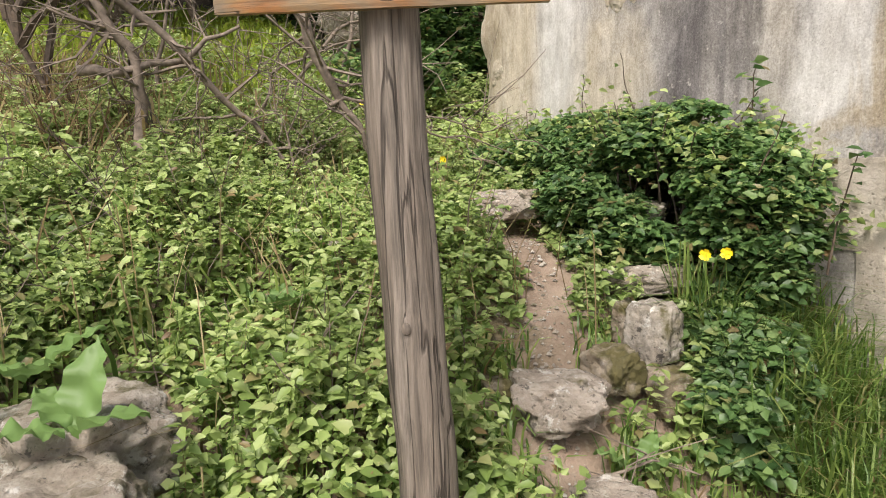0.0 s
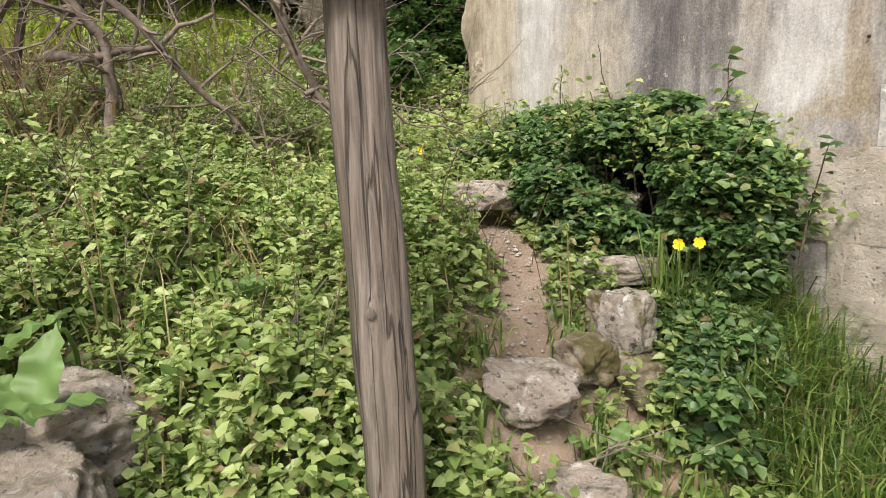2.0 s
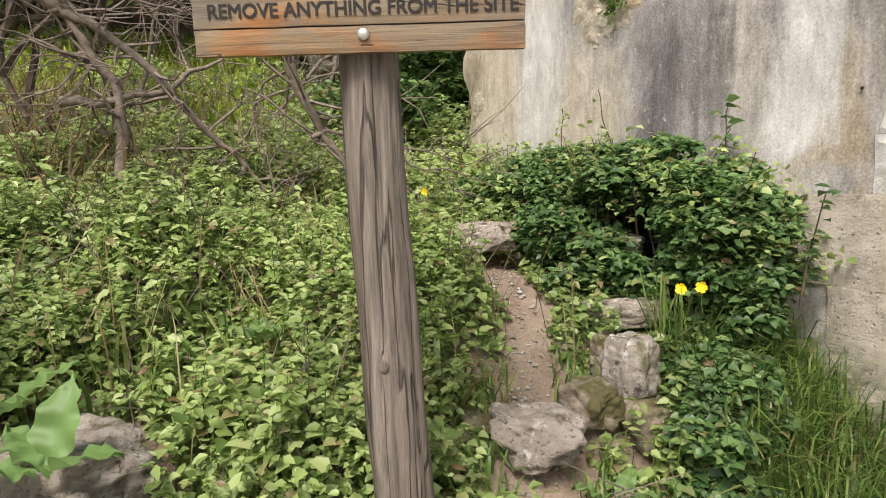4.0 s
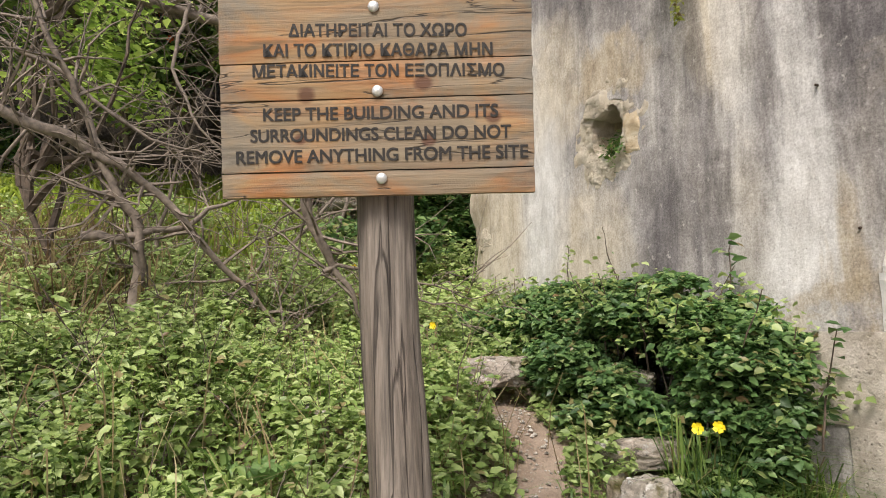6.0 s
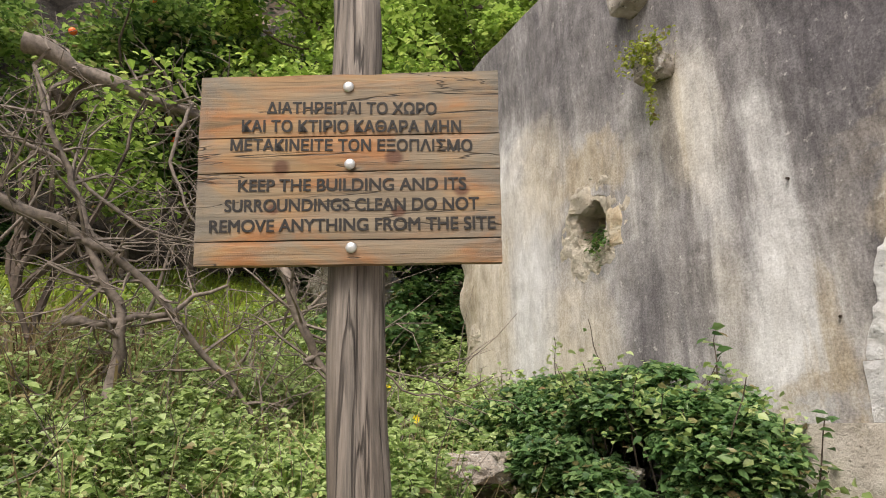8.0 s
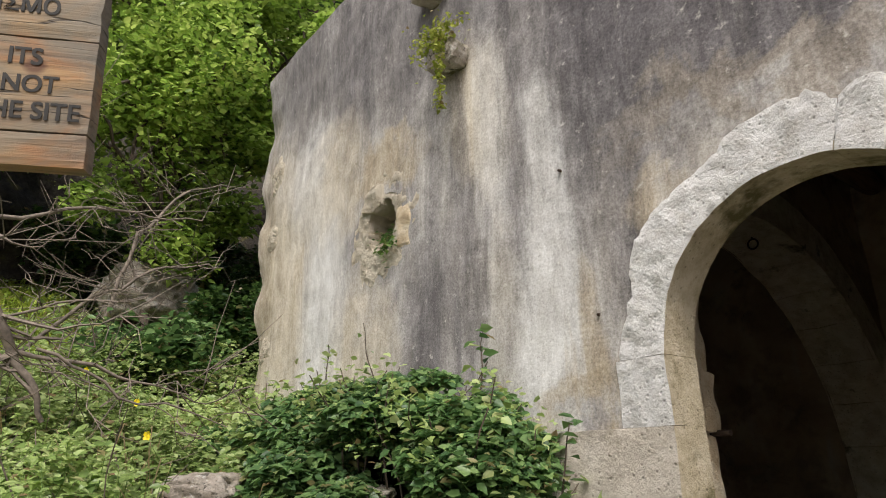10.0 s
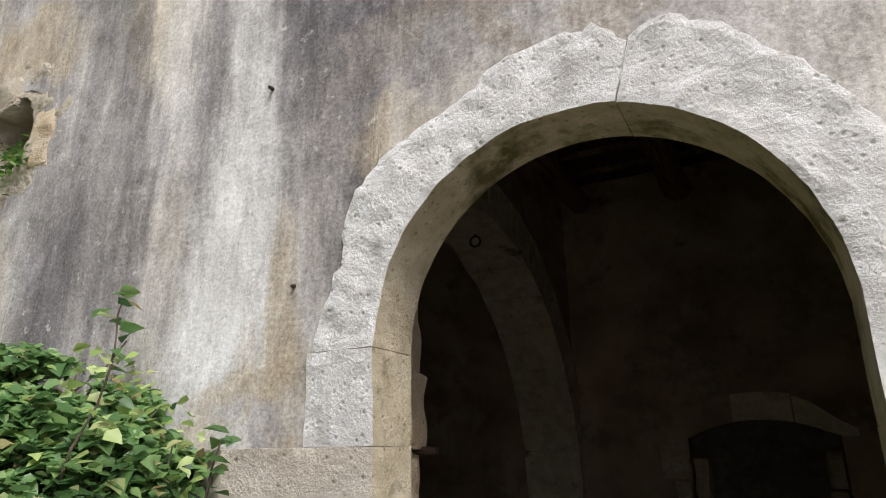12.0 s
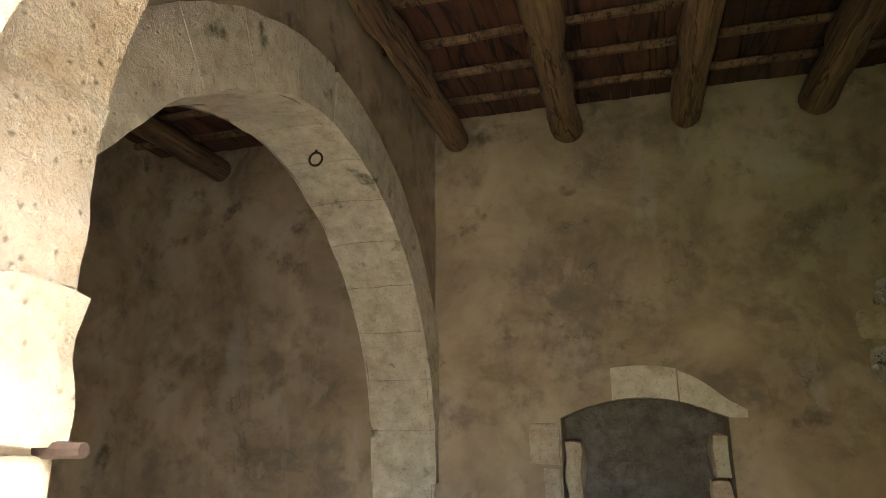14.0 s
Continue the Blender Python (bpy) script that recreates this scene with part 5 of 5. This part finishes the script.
# ---- growth on the wall ----
tuft = empty("hanging_plant", pose(-0.97, -0.06, 3.32))
part("wall_stone", rough_block((-0.10, -0.07, -0.08), (0.11, 0.10, 0.05), ROCK, "wall_stone", 0.04, 0.025, 3.0, 0.05), tuft, "dark stone jutting from the wall")
at = np.concatenate([rng.normal(0, 1, (420, 3)) * (0.085, 0.035, 0.045) + (0.0, -0.07, 0.07),
                     np.stack([0.07 + rng.normal(0, 0.012, 260), -0.10 + rng.normal(0, 0.012, 260), 0.06 - 0.42 * rng.random(260)], 1)])
part("foliage", leaf_mesh("foliage", at, rng.uniform(0.014, 0.030, len(at)), VINE, 0.9, 0.35, droop=0.5), tuft, "yellow-green trailing leaves")
tagged(tuft, "yellow-green plant trailing from a stone in the facade", "plant")
rough = empty("jutting_stone", pose(-1.10, -0.03, 3.84))
part("stone_body", rough_block((-0.12, -0.09, -0.09), (0.12, 0.12, 0.09), ROCK, "stone_body", 0.04, 0.03, 8.0, 0.05), rough)
tagged(rough, "dark rough stone jutting from the upper facade", "stone")
fern = empty("window_fern", pose(-1.60, 0.05, 2.47))
at = rng.normal(0, 1, (700, 3)) * (0.06, 0.04, 0.042) + (0.02, 0.0, 0.05)
part("fronds", leaf_mesh("fronds", at, rng.uniform(0.016, 0.036, len(at)), FERN, 1.0, 0.3), fern)
part("dry_stalks", blade_mesh("dry_stalks", np.stack([rng.normal(0, 0.05, 30), rng.normal(0.0, 0.02, 30), np.zeros(30)], 1), 0.20, STRAW, 0.002, 0.6), fern, "dry thin stalks")
tagged(fern, "small green ferns growing in the broken window", "fern")


# ---- dead branches ----
def dead_branch(pts, r0, twigs, label, k=0, material=None):
    material = material or DEAD_WOOD
    ob = empty("dead_branch", Matrix.Translation(pts[0]))
    inv = ob.matrix_world.inverted()
    ms = Mesh()
    ln = bend(pts, 5, 0.05, k * 1.3)
    tube(ms, ln, np.linspace(r0, r0 * 0.3, len(ln)), 7, 0.25)
    part("limb", ms.data("limb", material, True), ob, m=inv)
    for i in range(twigs):
        tw = Mesh()
        j = int(rng.integers(2, len(ln)))
        a = ln[j]
        d = rng.normal(0, 1, 3) * (0.7, 1.0, 0.8)
        d /= np.linalg.norm(d)
        L = rng.uniform(0.15, 0.55) * (1.0 if r0 > 0.015 else 0.6)
        e = a + d * L
        m_ = a + d * L * 0.5 + rng.normal(0, 0.05, 3)
        q = bend([a, m_, e], 3, 0.03, i + k)
        tube(tw, q, np.linspace(r0 * 0.28, 0.0016, len(q)), 4)
        for _ in range(3):
            f = q[int(rng.integers(2, len(q)))]
            g = f + (d + rng.normal(0, 0.8, 3)) * rng.uniform(0.06, 0.2)
            tube(tw, [f, (f + g) / 2 + rng.normal(0, 0.012, 3), g], [0.003, 0.0022, 0.0012], 4)
        part("twig", tw.data("twig", material), ob, m=inv)
    return tagged(ob, label, "dead branch", "dead branches")


dead_branch([(-2.2, -3.4, 2.72), (-2.2, -3.06, 2.61), (-2.2, -2.81, 2.5), (-2.2, -2.53, 2.36), (-2.2, -2.24, 2.1), (-2.2, -1.95, 1.76), (-2.15, -1.68, 1.47)], 0.036, 44, "long grey dead branch sagging into the brambles", 1)
dead_branch([(-2.25, -2.70, 1.05), (-2.2, -2.48, 1.54), (-2.2, -2.44, 1.87), (-2.2, -2.47, 2.12), (-2.2, -2.59, 2.31), (-2.2, -2.75, 2.75), (-2.2, -2.98, 3.3)], 0.040, 36, "upright grey dead stem with bare twigs", 2)
dead_branch([(-2.22, -2.69, 2.01), (-2.2, -2.31, 2.06), (-2.2, -1.96, 2.24)], 0.026, 7, "short bare grey branch", 3)
dead_branch([(-3.0, -3.2, 3.85), (-3.0, -2.91, 3.74), (-3.0, -2.36, 3.58), (-3.0, -2.03, 3.55), (-3.0, -1.4, 3.40)], 0.066, 34, "thick grey dead limb high over the slope", 4)
dead_branch([(-2.0, -1.85, 2.5), (-1.9, -1.69, 2.2), (-1.9, -1.61, 1.97), (-1.9, -1.51, 1.8), (-1.9, -1.41, 1.60)], 0.034, 18, "bent grey dead branch behind the post", 5)
dead_branch([(-1.9, -1.60, 1.83), (-1.9, -1.25, 1.85), (-1.9, -0.83, 1.70)], 0.012, 12, "thin dead branch spreading over the brambles", 6)
dead_branch([(-1.6, -1.5, 1.84), (-1.6, -1.19, 1.69), (-1.6, -0.76, 1.57)], 0.008, 6, "thin bare twig arching over the brambles", 7)
dead_branch([(-3.0, -1.66, 2.77), (-3.0, -1.11, 2.94), (-3.0, -0.56, 2.98)], 0.014, 14, "pale bare twigs reaching towards the wall", 8)
dead_branch([(-3.2, -3.6, 1.7), (-3.1, -3.2, 2.4), (-3.0, -2.9, 3.2)], 0.02, 18, "tangle of bare grey stems", 9)
dead_branch([(-3.4, -2.4, 1.75), (-3.4, -2.3, 2.5), (-3.3, -2.0, 3.3)], 0.018, 18, "tangle of bare grey stems", 10)
dead_branch([(-1.7, -2.9, 1.25), (-1.6, -2.6, 1.55), (-1.5, -2.35, 1.6)], 0.007, 8, "thin dark stem among the brambles", 11, DARK_TWIG)
dead_branch([(-0.05, -2.5, 0.62), (-0.02, -2.32, 0.66), (0.05, -2.18, 0.60)], 0.009, 5, "small broken dead branch beside the boulder", 12, DARK_TWIG)
dead_branch([(-0.28, -1.28, 0.62), (-0.2, -1.1, 0.64), (-0.12, -0.98, 0.60)], 0.007, 3, "small dead stick below the path step", 13)

stems = Mesh()
for i in range(420):
    x, y = rng.uniform(-3.2, -0.35), rng.uniform(-3.4, -0.9)
    if trail_gap(x, y) < 0.2 or in_boulder(x, y):
        continue
    g = ground_at(x, y)
    h = canopy(x, y) * rng.uniform(0.8, 1.5) + 0.05
    e = np.array((x + rng.normal(0, 0.12), y + rng.normal(0, 0.12), g + h))
    tube(stems, bend([(x, y, g), ((x + e[0]) / 2 + rng.normal(0, 0.03), (y + e[1]) / 2, g + h * 0.65), e], 3, 0.02, i), np.linspace(0.0035, 0.0012, 7), 4)
tagged(new("bramble_stems", stems.data("bramble_stems", DEAD_WOOD)), "thin brown stems threading the brambles", "stems", kind="stuff")
dead_branch([(-2.6, -3.9, 3.6), (-2.55, -3.4, 3.2), (-2.5, -2.9, 2.95), (-2.45, -2.4, 2.55), (-2.4, -2.1, 2.5)], 0.018, 26, "bare crooked branch above the slope", 21)
dead_branch([(-2.9, -2.2, 3.6), (-2.7, -2.3, 3.1), (-2.6, -2.15, 2.7), (-2.6, -1.9, 2.4)], 0.014, 22, "bare grey branch hanging behind the notice", 22)
dead_branch([(-3.0, -1.9, 1.7), (-2.9, -1.7, 2.1), (-2.8, -1.3, 2.3), (-2.75, -0.9, 2.35)], 0.013, 24, "bare branching twig over the brambles", 23)
dead_branch([(-2.3, -2.3, 1.4), (-2.2, -2.0, 1.75), (-2.1, -1.8, 1.8)], 0.009, 14, "bare branching twig among the brambles", 24)

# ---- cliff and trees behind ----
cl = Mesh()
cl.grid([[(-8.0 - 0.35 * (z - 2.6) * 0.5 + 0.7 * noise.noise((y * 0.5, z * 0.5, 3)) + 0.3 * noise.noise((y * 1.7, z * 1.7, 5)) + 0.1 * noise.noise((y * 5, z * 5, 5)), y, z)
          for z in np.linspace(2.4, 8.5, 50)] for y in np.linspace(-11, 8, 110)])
tagged(new("cliff", cl.data("cliff", CLIFF, True)), "dark brown rock face with the overhang's shade put into its colour", "cliff", kind="structure")


def tree(at, height, spread, n, leaf, material, label, crown_z=0.55, k=0, clumps=26, fruit=0, girth=0.05):
    ob = empty("tree", pose(*at))
    ms = Mesh()
    base = np.zeros(3)
    top = np.array((rng.normal(0, 0.2), rng.normal(0, 0.2), height * 0.8))
    ln = bend([base - (0, 0, 0.3), top * 0.45 + rng.normal(0, 0.1, 3), top], 6, 0.10, k)
    tube(ms, ln, np.linspace(girth * height ** 0.6, 0.012, len(ln)), 8, 0.2)
    part("trunk", ms.data("trunk", DARK_TWIG, True), ob)
    centres = []
    for i in range(clumps):
        d = rng.normal(0, 1, 3)
        d /= np.linalg.norm(d)
        c = np.array((0, 0, height * crown_z)) + d * np.array((spread, spread, height * (1 - crown_z) * 0.95)) * rng.uniform(0.35, 1.0)
        c[2] = max(c[2], 0.25)
        centres.append((c, rng.uniform(0.22, 0.48) * spread ** 0.6))
        a = ln[int(rng.integers(4, len(ln)))]
        q = bend([a, (a + c) / 2 + rng.normal(0, 0.1, 3), c], 4, 0.08, i + k)
        lm = Mesh()
        tube(lm, q, np.linspace(0.028, 0.006, len(q)), 5)
        part("limb", lm.data("limb", DARK_TWIG), ob)
    P = []
    for c, r in centres:
        m_ = n // clumps
        d = rng.normal(0, 1, (m_, 3))
        d /= np.linalg.norm(d, axis=1)[:, None]
        P.append(c + d * (r * rng.random((m_, 1)) ** 0.45) * (1, 1, 0.75))
    P = np.concatenate(P)
    part("crown", leaf_mesh("crown", P, rng.uniform(leaf * 0.6, leaf * 1.3, len(P)), material, 1.0, 0.34), ob)
    for i in range(fruit):
        c, r = centres[int(rng.integers(0, len(centres)))]
        fm = bmesh.new()
        bmesh.ops.create_uvsphere(fm, u_segments=12, v_segments=8, radius=0.045)
        for v in fm.verts:
            v.co *= 1 + 0.05 * noise.noise(v.co * 40)
            v.co.z *= 0.92
        me = bpy.data.meshes.new("fruit")
        fm.to_mesh(me)
        fm.free()
        me.materials.append(ORANGE)
        part("fruit", me, ob, "orange ripe fruit", m=Matrix.Translation(c + np.array((0.8, -0.4, -0.3)) * r))
    return tagged(ob, label, "tree")


tree((-5.0, 0.9, 2.3), 5.2, 1.35, 20000, 0.085, TREE_GREEN, "leafy bright green tree beside the building", 0.66, 1, 34, girth=0.025)
tree((-5.6, -0.5, 2.6), 5.2, 1.3, 15000, 0.085, TREE_GREEN, "leafy bright green tree in front of the cliff", 0.66, 2, 30, girth=0.018)
tree((-6.6, -2.6, 2.8), 4.2, 1.7, 15000, 0.085, ORANGE_LEAF, "orange tree with glossy leaves and ripe fruit", 0.62, 3, 38, fruit=22, girth=0.022)
tree((-5.1, -0.35, 2.5), 4.4, 1.15, 17000, 0.075, TREE_GREEN, "leafy sunlit green tree overhanging the wall's end", 0.57, 12, 40, girth=0.02)
tree((-6.8, -5.2, 3.0), 4.2, 1.6, 10000, 0.09, ORANGE_LEAF, "dark leafy tree under the cliff", 0.6, 4, 30, fruit=8, girth=0.025)
tree((-6.7, -1.8, 3.0), 4.2, 1.3, 9000, 0.10, SHADE_LEAF, "dark leafy tree under the cliff", 0.62, 5, 30, girth=0.025)
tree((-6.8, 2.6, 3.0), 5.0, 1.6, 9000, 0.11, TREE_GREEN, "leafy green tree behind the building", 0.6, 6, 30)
tree((-4.4, 0.6, 2.0), 1.1, 0.7, 6000, 0.07, SHADE_LEAF, "low dark green shrub beside the wall's end", 0.5, 7, 18)
tree((-4.1, -0.5, 1.95), 0.5, 0.6, 4000, 0.07, BUSH_GREEN, "low green shrub at the wall's end", 0.5, 8, 18)
tree((-3.3, -2.7, 1.70), 2.5, 0.7, 1500, 0.06, TREE_GREEN, "sparse young tree with fresh light leaves", 0.7, 9, 16, girth=0.012)
# shrubs added to darken the cliff's foot where the overhang shades it
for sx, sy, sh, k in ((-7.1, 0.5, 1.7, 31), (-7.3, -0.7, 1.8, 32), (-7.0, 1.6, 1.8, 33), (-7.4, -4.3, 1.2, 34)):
    tree((sx, sy, ground_at(sx, sy) - 0.1), sh, 0.75, 4200, 0.08, SHADE_LEAF, "added dark shrub standing in for shade at the foot of the cliff", 0.5, k, 16, girth=0.02)
dead_branch([(-4.2, -0.95, 2.2), (-4.2, -0.7, 3.2), (-4.3, -0.35, 3.7), (-4.3, 0.0, 3.85)], 0.02, 26, "pale bare branching twigs at the wall's end", 41)
dead_branch([(-4.0, -1.6, 1.9), (-4.0, -1.0, 2.6), (-4.1, -0.5, 2.95), (-4.1, -0.1, 3.0)], 0.018, 26, "pale bare branching twigs before the cliff", 42)
wood = []
for i in range(560):
    y = rng.uniform(-14, 22)
    z = rng.uniform(4.2, 17)
    c = np.array((-9.3 - (z - 5.0) * 0.42 + rng.normal(0, 0.5), y, z))
    d = rng.normal(0, 1, (110, 3))
    d /= np.linalg.norm(d, axis=1)[:, None]
    wood.append(c + d * rng.uniform(0.5, 1.2) * rng.random((110, 1)) ** 0.4)
wood = np.concatenate(wood)
tagged(new("hillside_wood", leaf_mesh("hillside_wood", wood, rng.uniform(0.12, 0.28, len(wood)), SHADE_LEAF, 1.0, 0.36)), "dark green wood on the hillside above the cliff", "wood", kind="stuff")
